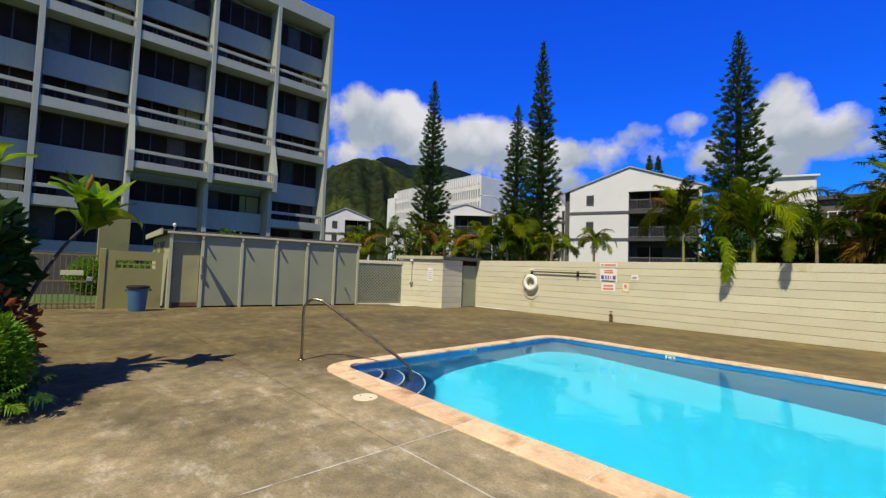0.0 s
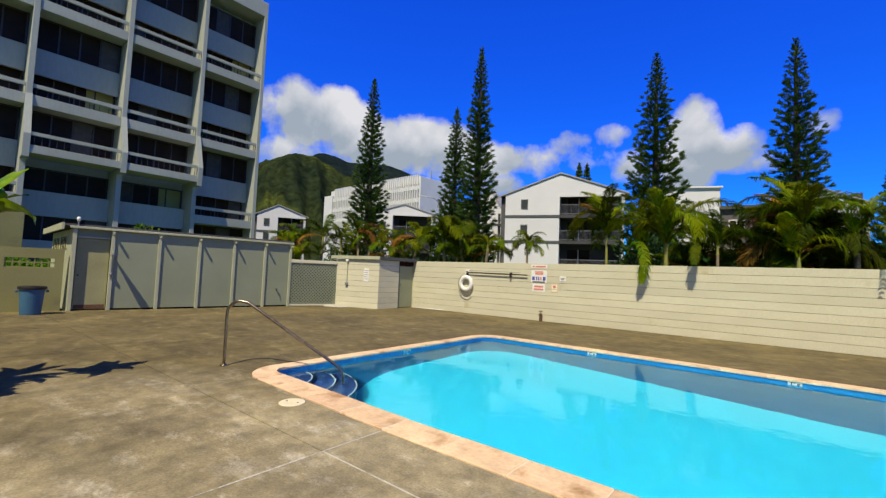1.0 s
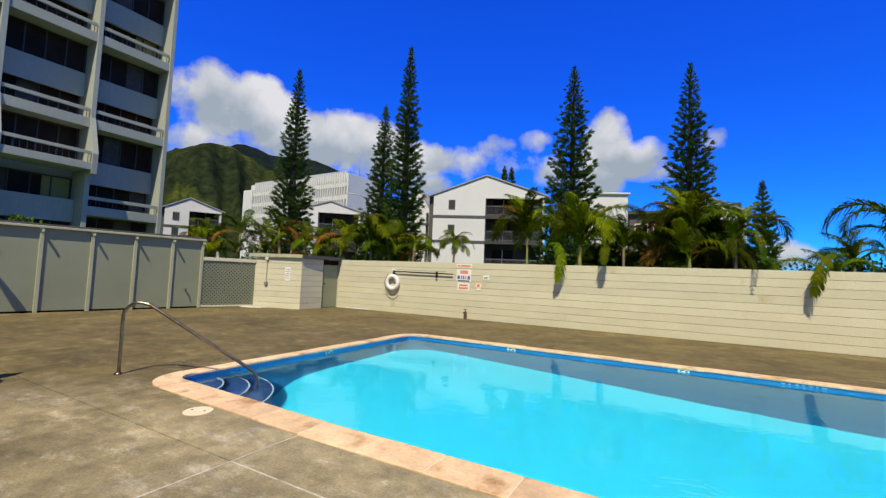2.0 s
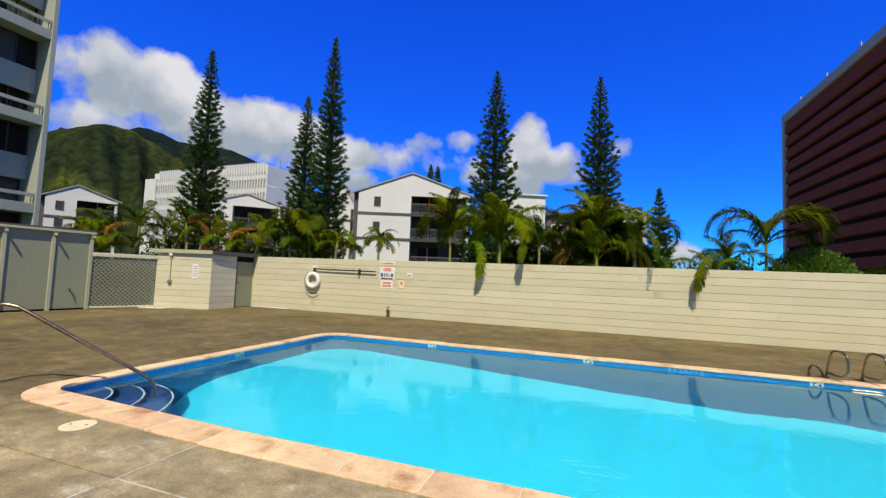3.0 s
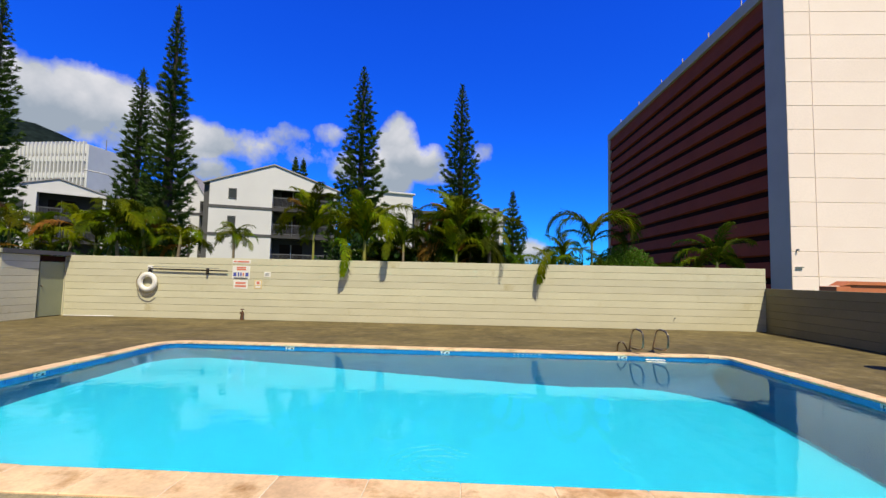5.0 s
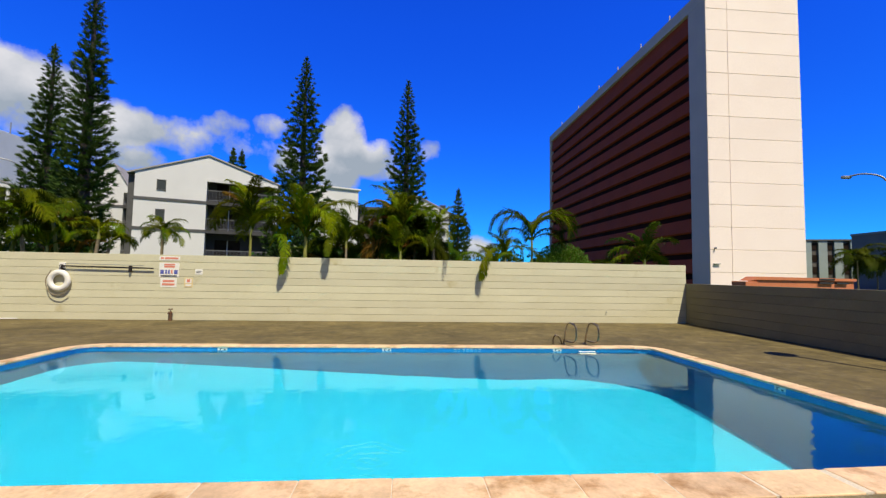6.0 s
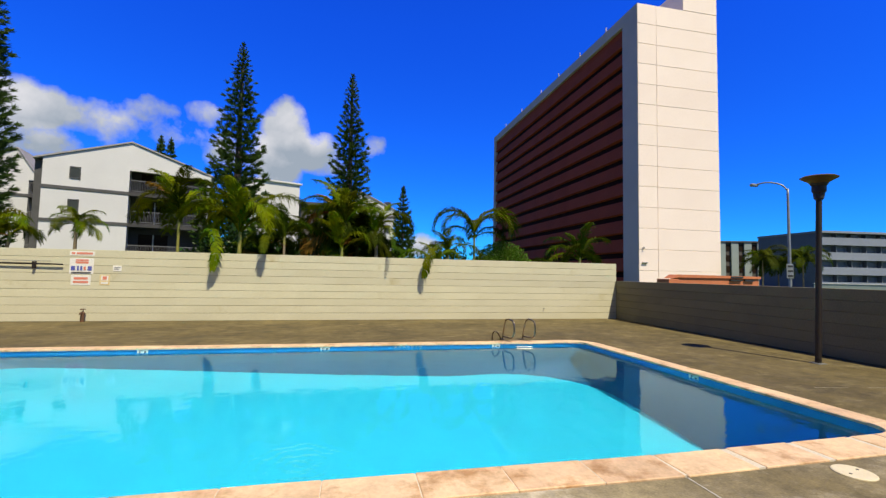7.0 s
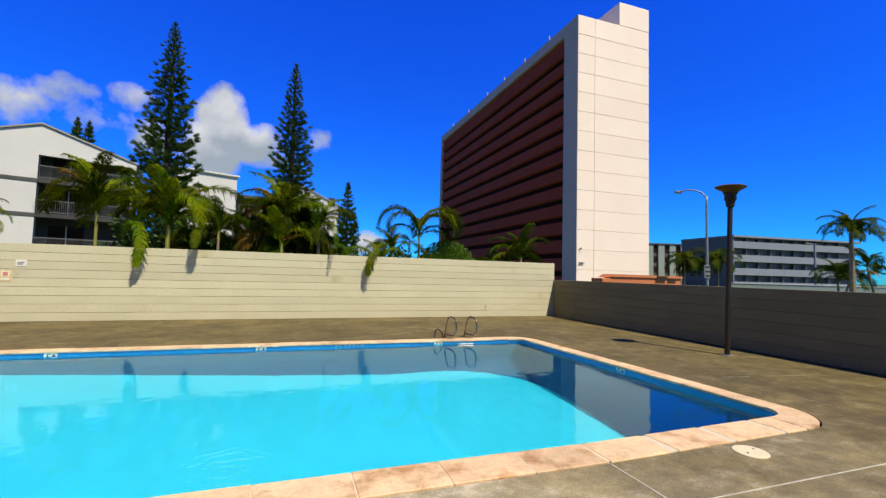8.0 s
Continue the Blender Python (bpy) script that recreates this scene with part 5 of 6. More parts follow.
for k in range(7):
    part("floor_edge", box(0, w, -0.1, 0.3, 3.2 + k * 3.3, 4.2 + k * 3.3), HOUSEWHITE, off)
part("mast", tube([(w + 0.3, 4, 26), (w + 0.3, 4, 28.5)], 0.1, 6), GALV, off)
part("mast", tube([(w + 0.3, 8, 26), (w + 0.3, 8, 29)], 0.1, 6), GALV, off)

# ---- east: apartments, street furniture ----
m, w = between(53.55, 98, 63.4, 123)
far = thing("apartment_house", m, "four-storey apartment house with pale balcony bands", "apartment building")
part("core", box(0, w, 1.2, 12, -0.5, 9.75), APTSIDE, far)
part("side_wall", box(-0.3, 0.0, 0, 12.5, -0.5, 9.9), APTSIDE, far)
part("roof", box(-0.4, w + 0.5, -0.3, 12.6, 9.75, 10.1), APTWHITE, far)
for k in range(4):
    z = 0.2 + k * 2.55
    b = part("balcony", box(0, w, 0.0, 0.25, z, z + 1.15), APTWHITE, far, "pale balcony band")
    part("balcony_floor", box(0, w, 0.0, 1.25, z - 0.15, z), APTWHITE, b)
    for j in range(10):
        x = 1.0 + j * (w - 2) / 10
        wd = part("window", box(x, x + 1.9, 1.12, 1.22, z + 0.2, z + 2.1), BLUEPANE, far)
        part("partition", box(x - 0.55, x - 0.4, 0.5, 1.2, z, z + 2.4), APTSIDE, wd)
m, w = between(43.6, 118, 50.6, 126)
far2 = thing("apartment_house", m, "grey white apartment house with vertical strips", "apartment building")
part("core", box(0, w, 0.4, 10, -0.5, 10.0), APTGREY, far2)
for k in range(6):
    x = k * w / 6
    part("wall_strip", box(x, x + w / 6 * 0.55, 0, 0.4, -0.5, 10.1), APTPALE, far2)
    for j in range(4):
        part("window", box(x + w / 6 * 0.6, x + w / 6 * 0.95, 0.3, 0.42, 0.6 + j * 2.5, 2.1 + j * 2.5), GLASSDARK, far2)
part("roof", box(-0.3, w + 0.3, -0.2, 10, 10.1, 10.4), APTGREY, far2)

m, w = between(53.0, 62, 72.0, 70)
rw = thing("roadside_wall", m, "low pale wall along the street", "wall")
part("wall", box(0, w, 0, 0.25, -0.05, 1.15, 0.01), APTPALE, rw)
part("cap", box(-0.05, w + 0.05, -0.05, 0.3, 1.15, 1.23, 0.01), HOUSEWHITE, rw)
m, w = between(40.4, 24.6, 48.8, 28.4)
ms = thing("monument_sign", m, "terracotta sign wall with a sloping cap and dark lettering", "sign wall")
part("wall", box(0.5, w, 0, 0.5, -0.02, 1.50, 0.02), BRICKRED, ms)
bm = bmesh.new()
prof = [(0.15, 1.45), (0.5, 1.65), (w + 0.05, 1.62), (w + 0.05, 1.5), (0.5, 1.5)]
f = [bm.verts.new((x, -0.08, z)) for x, z in prof]
g = [bm.verts.new((x, 0.6, z)) for x, z in prof]
bm.faces.new(f)
bm.faces.new(g[::-1])
for i in range(5):
    j = (i + 1) % 5
    bm.faces.new((f[j], f[i], g[i], g[j]))
bmesh.ops.recalc_face_normals(bm, faces=bm.faces[:])
part("cap", bm, BRICKRED, ms)
part("left_block", box(-0.1, 0.5, -0.1, 0.8, -0.02, 1.42, 0.02), BRICKRED, ms)
for z, xs in ((1.53, ((w * 0.66, w * 0.8),)), (1.36, ((w * 0.66, w * 0.79), (w * 0.82, w * 0.93)))):
    for a, b in xs:
        part("lettering_bar", box(a, b, -0.10, -0.075 if z > 1.5 else 0.004, z, z + 0.08), BLACK, ms)

sl = thing("street_lamp", pose(*polar(51.3, 35), -0.02), "grey street lamp with a curved arm and a sign plate", "street lamp")
part("pole", lathe([(0.11, 0), (0.10, 0.3), (0.07, 6.9), (0.06, 7.3)], 12), GALV, sl, smooth=True)
px, py = polar(48.55, 35)
ax, ay = px - polar(51.3, 35)[0], py - polar(51.3, 35)[1]
part("arm", tube(smooth_line([(0, 0, 7.2), (ax * 0.2, ay * 0.2, 7.6), (ax * 0.6, ay * 0.6, 7.82), (ax, ay, 7.75)], 5), 0.05, 8), GALV, sl, smooth=True)
part("lantern", box(ax - 0.35, ax + 0.2, ay - 0.12, ay + 0.12, 7.62, 7.80, 0.05), GALV, sl)
sp = part("sign_plate", box(-0.42, 0.12, -0.14, -0.11, 1.6, 2.5, 0.02), GALV, sl, "grey road sign plate")
for k in range(3):
    part("print_bar", box(-0.34, 0.05, -0.155, -0.138, 2.3 - k * 0.3, 2.42 - k * 0.3), BLACK, sp)
lp = thing("utility_pole", pose(*polar(60.35, 70), -0.02), "thin grey street pole in front of the apartments", "pole")
part("pole", tube([(0, 0, 0), (0, 0, 6.3)], 0.12, 8), GALV, lp)
part("arm", tube([(0, 0, 6.2), (-1.2, 0.3, 6.35)], 0.06, 6), GALV, lp)
sl2 = thing("street_lamp", pose(*polar(-39.9, 62), -0.02), "grey street lamp with a curved arm beyond the palms", "street lamp")
part("pole", tube([(0, 0, 0), (0, 0, 11.6)], 0.1, 8), GALV, sl2)
part("arm", tube(smooth_line([(0, 0, 11.5), (-0.8, -0.6, 12.4), (-2.6, -2.0, 12.7)], 5), 0.07, 8), GALV, sl2)

# ---- mountain ----
def ridge(name, profile, near, deep, na, material, label, seed, rough):
    """A mountain ridge: profile gives azimuth and height over distance along its crest; its flank falls in ribs towards the viewer."""
    bm = bmesh.new()
    rows, nr = [], 60
    a0, a1 = profile[0][0], profile[-1][0]
    for i in range(na + 1):
        a = a0 + (a1 - a0) * i / na
        e = np.interp(a, [r[0] for r in profile], [r[1] for r in profile])
        col = []
        for j in range(nr + 1):
            f = j / nr
            d = near + deep * f
            rise = math.sin(min(1.0, f / 0.62) * math.pi / 2) ** 1.15 if f < 0.62 else math.cos((f - 0.62) / 0.38 * math.pi / 2) ** 0.8
            z = e * (near + deep * 0.62) * rise
            v = Vector((math.sin(radians(a)) * d, math.cos(radians(a)) * d, seed))
            n1 = noise.fractal(v / 200, 0.7, 2.1, 7)
            rib = 1 - abs(noise.noise(Vector((a * 0.42 + f * 1.1, f * 1.3, seed))))
            fine = 1 - abs(noise.noise(Vector((a * 1.3 + f * 2.0, f * 3.0, seed + 5))))
            z += rise * (1 - rise * 0.97) * rough * (n1 * 90 + (rib - 0.75) * 300 + (fine - 0.75) * 90) + rise * n1 * 2.5
            col.append(bm.verts.new((v.x, v.y, max(z, -3))))
        rows.append(col)
    for i in range(na):
        for j in range(nr):
            bm.faces.new((rows[i][j], rows[i][j + 1], rows[i + 1][j + 1], rows[i + 1][j]))
    bmesh.ops.recalc_face_normals(bm, faces=bm.faces[:])
    tagged(part(name, bm, material, smooth=True), label, "mountain", kind="structure")


ridge("backdrop_mountain", [(-130, 0.10), (-95, 0.14), (-75, 0.175), (-66, 0.200), (-63.0, 0.215), (-61.4, 0.2255), (-59.8, 0.241), (-58.8, 0.2465), (-57.2, 0.2435), (-55.8, 0.239),
                            (-54.1, 0.230), (-52.6, 0.214), (-51.3, 0.199), (-47, 0.13), (-40, 0.07), (-30, 0.03)], 900, 1000, 260, MOUNTAIN,
      "forested mountain ridge with sunlit green flanks", 3.0, 1.0)
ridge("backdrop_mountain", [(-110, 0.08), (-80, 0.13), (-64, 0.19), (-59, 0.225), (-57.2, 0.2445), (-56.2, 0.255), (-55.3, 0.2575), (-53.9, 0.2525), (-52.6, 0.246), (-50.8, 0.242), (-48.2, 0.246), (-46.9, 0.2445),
                            (-46.2, 0.2375), (-44.8, 0.232), (-43.2, 0.221), (-42, 0.2145), (-38.8, 0.183), (-30, 0.11), (-15, 0.05), (5, 0.02)], 2100, 1600, 260, SHADEFOREST,
      "far mountain ridge coloured dark for cloud shade", 8.0, 0.8)


# ---- pines ----
def pine(az, d, top, rmax, seed, base_frac=0.12, label="", step=0.30, spray=0.42, lean=0.0, blades=16):
    """A columnar island pine: tapered trunk, whorls of upswept branches, each set with needle sprays."""
    rng = random.Random(seed)
    x, y = polar(az, d)
    t = thing("pine_tree", pose(x, y, -0.03), label or "tall narrow dark green pine with tiered branches", "pine tree", "pines")
    part("trunk", tube([(lean * k / 8 * top * 0.02, 0, top * k / 8.2) for k in range(9)], [0.022 * top * (1 - k / 8.6) + 0.02 for k in range(9)], 8), PINEBARK, t)
    bm = bmesh.new()
    z = top * base_frac
    while z < top - 0.05:
        f = (z - top * base_frac) / (top * (1 - base_frac))
        r = rmax * min(1.0, (1.01 - f) ** 0.82) * (0.75 + 0.25 * min(1, f * 8)) * rng.uniform(0.9, 1.08)
        r = max(r, 0.05)
        near_top = 0.24 + 0.76 * min(1.0, (1.0 - f) * 3.0)
        n = rng.choice((6, 7, 7, 8)) if r > 0.5 else 6
        a0 = rng.random() * 6.28
        for k in range(n):
            a = a0 + 6.283 * k / n + rng.uniform(-0.2, 0.2)
            L = r * rng.uniform(0.72, 1.06)
            rise = rng.uniform(0.02, 0.14) + 1.5 * f ** 6
            ca, sa = math.cos(a), math.sin(a)
            zb = z + rng.uniform(-0.05, 0.05) * step / 0.33

            def at(u):
                return Vector((ca * L * u, sa * L * u, zb + L * (rise * u + 0.34 * u * u - 0.12 * math.sin(u * 3.14))))
            # the limb
            p, q, w = at(0.0), at(1.0), 0.02
            v = [bm.verts.new(p + Vector((-sa * w, ca * w, 0))), bm.verts.new(p - Vector((-sa * w, ca * w, 0))), bm.verts.new(q)]
            bm.faces.new(v)
            clumps = max(3, round(9 * L / rmax)) if L > 0.4 else 3
            for c_i in range(clumps):
                u = 0.20 + 0.82 * (c_i + rng.uniform(0.2, 0.9)) / clumps
                hub = at(u) + Vector((-sa, ca, 0)) * rng.uniform(-0.11, 0.11) * L
                for i in range(max(10, round(blades * 0.75))):
                    sl = spray * near_top * rng.uniform(0.6, 1.15)
                    way = Vector((ca * 1.0 + rng.gauss(0, 0.5), sa * 1.0 + rng.gauss(0, 0.5), rng.uniform(0.0, 1.0))).normalized()
                    c = hub + Vector((rng.uniform(-1, 1), rng.uniform(-1, 1), rng.uniform(-0.5, 0.5))) * spray * near_top * 0.30
                    wid = way.cross(Vector((rng.uniform(-1, 1), rng.uniform(-1, 1), rng.uniform(-1, 1)))).normalized() * sl * 0.075
                    e = c + way * sl
                    mid = c + way * sl * 0.5
                    v = [bm.verts.new(c), bm.verts.new(mid - wid), bm.verts.new(e), bm.verts.new(mid + wid)]
                    bm.faces.new(v)
        z += step * rng.uniform(0.8, 1.2) * (1.0 if f < 0.8 else 0.75)
    tip = Vector((lean * top * 0.02, 0, top))
    for i in range(150):
        u = rng.random()
        c = tip + Vector((0, 0, -spray * 3.4 * u))
        way = Vector((rng.gauss(0, 0.22), rng.gauss(0, 0.22), 1)).normalized()
        sl = spray * (0.35 + 0.5 * u)
        c += Vector((rng.gauss(0, 1), rng.gauss(0, 1), 0)) * spray * 0.32 * u
        wid = way.orthogonal().normalized() * sl * 0.09
        v = [bm.verts.new(c), bm.verts.new(c + way * sl * 0.5 - wid), bm.verts.new(c + way * sl), bm.verts.new(c + way * sl * 0.5 + wid)]
        bm.faces.new(v)
    part("crown", bm, PINE, t, "tiered whorls of needle sprays")
    return t


pine(-49.45, 40.0, 19.5, 2.3, 1, 0.08, step=0.46, spray=0.37, blades=42)
pine(-38.2, 28.0, 12.55, 1.65, 2, 0.08, step=0.33, spray=0.26, blades=42)
pine(-35.2, 23.5, 14.3, 1.45, 3, 0.08, step=0.33, spray=0.25, blades=42)
pine(-13.2, 22.4, 12.4, 2.0, 4, 0.09, step=0.32, spray=0.26, blades=48, label="broad dark green pine with feathery upswept branches")
pine(0.15, 24.6, 12.8, 1.9, 5, 0.09, step=0.34, spray=0.26, blades=46)
pine(7.05, 34.0, 8.45, 1.25, 6, 0.05, step=0.36, spray=0.33, label="small dark pine beside the white house", blades=28)
pine(-21.8, 90, 25.0, 2.2, 7, 0.3, step=0.8, spray=0.9, label="far pine top behind the gabled house", blades=26)
pine(-20.85, 90, 24.8, 2.2, 8, 0.3, step=0.8, spray=0.9, label="far pine top behind the gabled house", blades=26)


# ---- palms ----
def frond_mesh(name, e0, bend, leaf, seed, material, length=1.0, pairs=60, line=None, wide=0.0075):
    """One feather frond along +x, of unit length: an arching stalk and two rows of drooping leaflets."""
    rng = random.Random(seed)
    bm = bmesh.new()
    pts, p = [], Vector((0, 0, 0))
    n = 18
    for i in range(n + 1):
        pts.append(p.copy())
        u = i / n
        a = radians(e0 - bend * u ** 1.25)
        p += Vector((math.cos(a), 0, math.sin(a))) * length / n
    if line:
        pts = smooth_line(line, 4)
        n = len(pts) - 1
    tube(pts, [0.013 * (1 - 0.85 * i / n) + 0.002 for i in range(n + 1)], 5, bm)
    across = Vector((0, 1, 0))
    if line:
        across = Vector((pts[0].y - pts[-1].y, pts[-1].x - pts[0].x, 0)).normalized()
    for k in range(pairs):
        u = 0.16 + 0.83 * k / (pairs - 1)
        f = u * n
        i = min(int(f), n - 1)
        c = pts[i].lerp(pts[i + 1], f - i)
        t = (pts[i + 1] - pts[i]).normalized()
        L = leaf * (math.sin(math.pi * (0.12 + 0.83 * u)) ** 0.7) * rng.uniform(0.85, 1.12)
        for s in (-1, 1):
            out = (t * rng.uniform(0.55, 0.95) + across * s * rng.uniform(0.5, 0.85) + Vector((0, 0, rng.uniform(0.0, 0.35)))).normalized()
            tip = c + out * L + Vector((0, 0, -L * rng.uniform(0.15, 0.85)))
            mid = c + out * L * 0.55 + Vector((0, 0, -L * 0.06))
            w = t.cross(out).cross(out).normalized() * (0.016 if line else wide)
            v0, v1 = bm.verts.new(c - w * 0.5), bm.verts.new(c + w * 0.5)
            m0, m1 = bm.verts.new(mid - w), bm.verts.new(mid + w)
            e = bm.verts.new(tip)
            bm.faces.new((v0, v1, m1, m0))
            bm.faces.new((m0, m1, e))
    me = bpy.data.meshes.new(name)
    bm.to_mesh(me)
    bm.free()
    me.materials.append(material)
    return me


SHAPES = [(85, 82), (76, 115), (66, 132), (55, 136), (40, 125), (24, 110), (8, 95), (-25, 60), (88, 205)]
FRONDS = {}
for key, mt in (("green", PALMLEAF), ("dark", PALMDARK), ("dry", PALMDRY)):
    FRONDS[key] = [frond_mesh("frond", e, b, 0.25, 40 + i, mt, pairs=66) for i, (e, b) in enumerate(SHAPES)]


def palm(x, y, trunk, L, n, seed, colour="green", dry=0.12, stems=1, label="", lean=0.0, extra=(), hang=(), hang_leaf=0.24, hang_pairs=60, shapes=(0, 5), trunk_mat=None, r=0.07, group="palms along the wall", z=-0.03):
    """A feather palm: one or more stems, each crowned with arching fronds that share a few meshes."""
    wall_side = 14 < y < 16.4
    rng = random.Random(seed)
    t = thing("palm_tree", pose(x, y, z), label or "feather palm with arching green fronds", "palm tree", group)
    for s in range(stems):
        a = rng.random() * 6.28
        off = Vector((math.cos(a), math.sin(a), 0)) * (0.0 if stems == 1 else 0.28)
        h = trunk * (1.0 if s == 0 else rng.uniform(0.55, 0.92))
        top = off * 2.2 + Vector((lean * h, 0, h))
        line = [off, off * 1.2 + Vector((lean * h * 0.3, 0, h * 0.4)), off * 1.7 + Vector((lean * h * 0.65, 0, h * 0.72)), top]
        tr = part("trunk", tube(smooth_line(line, 4), [r * (1.25 - 0.5 * i / 12) for i in range(13)], 8), trunk_mat or BARK, t)
        part("crownshaft", tube([top - Vector((0, 0, 0.05)), top + Vector((0, 0, 0.3))], [r * 0.9, r * 0.4], 8), PALMSTEM, tr, "yellow green crownshaft")
        k = n if s == 0 else max(5, n - 4)
        for i in range(k):
            lo, hi = shapes
            sh = min(hi, max(lo, int(lo + (hi - lo + 1) * (i + rng.random()) / k)))
            rz = (i * 137.5 + rng.uniform(-18, 18)) % 360
            over_wall = wall_side and 185 < rz < 355
            if over_wall:
                if i % 2:
                    continue
                sh = 0
            if sh == 0 and i % 3 == 0:
                sh = 8
            pal = "dry" if (5 <= sh <= 7 and rng.random() < dry * 2.5) or rng.random() < dry * 0.3 else colour
            fr = part("frond", FRONDS[pal][sh], None, t)
            sc = L * rng.uniform(0.8, 1.12) * (0.8 if over_wall else 1.0)
            fr.matrix_basis = Matrix.Translation(top + Vector((0, 0, 0.15))) @ pose(0, 0, 0, rng.uniform(-14, 14), 0, rz) @ Matrix.Scale(sc, 4)
        if s == 0:
            for rz, sh, sc, pal in extra:
                fr = part("frond", FRONDS[pal][sh], None, t)
                fr.matrix_basis = Matrix.Translation(top + Vector((0, 0, 0.1))) @ pose(0, 0, 0, 0, 0, rz) @ Matrix.Scale(sc, 4)
    for i, line in enumerate(hang):
        mt = PALMDARK if colour == "dark" else PALMLEAF
        part("frond", frond_mesh("frond", 0, 0, hang_leaf, seed * 7 + i, mt, pairs=hang_pairs, line=line), mt, t, "old frond hanging over the wall")
    return t


# behind the long wall, from west to east
palm(-15.05, 30.0, 3.9, 1.95, 15, 11, "green", 0.0, label="small fan shaped palm before the white house", shapes=(1, 6), r=0.1)
palm(-4.4, 16.0, 3.0, 2.5, 15, 12, "green", 0.1, stems=1, shapes=(0, 4), label="slender palm with yellowing fronds behind the wall", r=0.05, trunk_mat=PALMSTEM)
palm(-2.15, 14.6, 2.5, 2.5, 19, 13, "green", 0.05, stems=1, shapes=(0, 3), label="clumped palm with fronds hanging over the wall",
     extra=((60, 0, 2.0, "green"), (165, 2, 1.9, "green")), hang=[((-1.2, 0.1, 2.3), (-0.8, -0.4, 2.68), (-0.45, -1.0, 2.52), (-0.28, -1.32, 2.1), (-0.32, -1.36, 1.75), (-0.36, -1.34, 1.45))], trunk_mat=PALMSTEM)
palm(-0.80, 14.4, 2.35, 1.6, 9, 14, "dark", 0.05, stems=1, shapes=(0, 2), label="slim dark palm with arching fronds behind the wall", r=0.045, hang_leaf=0.20, hang_pairs=40, hang=[((-0.35, -0.05, 2.3), (-0.42, -0.5, 2.52), (-0.40, -0.95, 2.4), (-0.38, -1.16, 2.2), (-0.38, -1.24, 2.0))])
palm(0.45, 15.2, 2.95, 2.0, 13, 15, "green", 0.08, stems=2, shapes=(0, 3), label="dense clumped palm with yellow arching fronds", extra=((175, 3, 1.6, "dry"), (100, 0, 2.1, "green")), trunk_mat=PALMSTEM)
palm(1.2, 15.8, 2.95, 2.0, 13, 16, "dark", 0.05, stems=2, shapes=(0, 4), label="dense dark palm clump behind the wall")
palm(2.1, 15.2, 2.6, 1.4, 3, 17, "green", 0.0, stems=1, label="upright bright green palm behind the wall", extra=((10, 8, 2.3, "green"), (40, 0, 1.9, "green")), shapes=(0, 2), hang_leaf=0.16, hang_pairs=20,
     hang=[((0.0, 0.0, 2.7), (0.25, -0.9, 3.0), (0.36, -1.5, 2.85), (0.42, -1.9, 2.5), (0.4, -2.05, 2.12))])
palm(4.4, 14.68, 2.0, 1.5, 13, 18, "green", 0.1, stems=2, label="low palm with a yellow frond over the wall", shapes=(0, 4), hang=[((0.0, 0.0, 2.1), (-0.4, -0.6, 2.35), (-0.65, -1.1, 2.15), (-0.8, -1.30, 1.85), (-0.86, -1.31, 1.6), (-0.92, -1.30, 1.36))])
palm(5.7, 15.45, 2.72, 2.2, 1, 19, "dark", 0.0, label="single slender palm with strongly arching fronds", shapes=(0, 0), r=0.05, trunk_mat=PALMSTEM,
     extra=((172, 8, 2.7, "dark"), (188, 8, 2.2, "dark"), (165, 3, 1.6, "dark"), (5, 8, 2.9, "green"), (-10, 8, 2.4, "green"), (14, 3, 1.7, "dark"), (-4, 4, 1.4, "dark"), (80, 8, 2.0, "dark")))
palm(9.75, 16.3, 2.0, 2.2, 9, 20, "dark", 0.1, stems=2, label="low spreading palm before the tower", shapes=(1, 4), extra=((180, 4, 1.7, "green"), (20, 4, 1.5, "dark"), (165, 2, 1.7, "green")))
for x, y, h, L, sd in ((-1.9, 16.6, 2.3, 1.7, 21), (0.5, 16.7, 2.6, 2.0, 23), (1.6, 16.9, 2.6, 1.9, 24)):
    palm(x, y, h, L, 14, sd, "dark", 0.12, stems=3, label="dense dark green palm clump behind the wall", shapes=(0, 5))
# taller group over the enclosure and shed
for i, (a, d, h, L, c, dr, st) in enumerate(((-60.6, 25, 2.7, 1.7, "green", 0.2, 2), (-58.0, 26, 3.0, 1.8, "dark", 0.2, 2), (-55.3, 24, 3.0, 1.9, "dark", 0.05, 2), (-52.4, 25, 2.9, 2.0, "green", 0.1, 2),
                                            (-50.0, 24, 3.4, 2.2, "dark", 0.3, 2), (-47.3, 24, 3.0, 2.0, "green", 0.4, 2), (-44.3, 23, 3.1, 2.0, "green", 0.15, 2), (-41.2, 22, 3.1, 2.1, "dark", 0.15, 2),
                                            (-38.4, 21, 3.0, 2.0, "green", 0.25, 2), (-35.8, 21, 3.2, 2.0, "dark", 0.2, 2), (-34.3, 20, 2.6, 1.35, "green", 0.1, 2))):
    palm(*polar(a, d), h, L * 0.92, 9, 60 + i, c, dr, stems=st, trunk_mat=PALMSTEM if i % 2 else None, label="feather palm with mixed green and orange fronds", shapes=(0, 5))
# east, along the street
palm(*polar(63.2, 36), 4.5, 2.0, 22, 90, "dark", 0.0, label="tall single palm by the street", shapes=(0, 5), r=0.14, group="street palms")
palm(*polar(62.2, 38), 1.9, 1.8, 12, 91, "dark", 0.1, stems=2, label="low palm clump by the street", group="street palms")
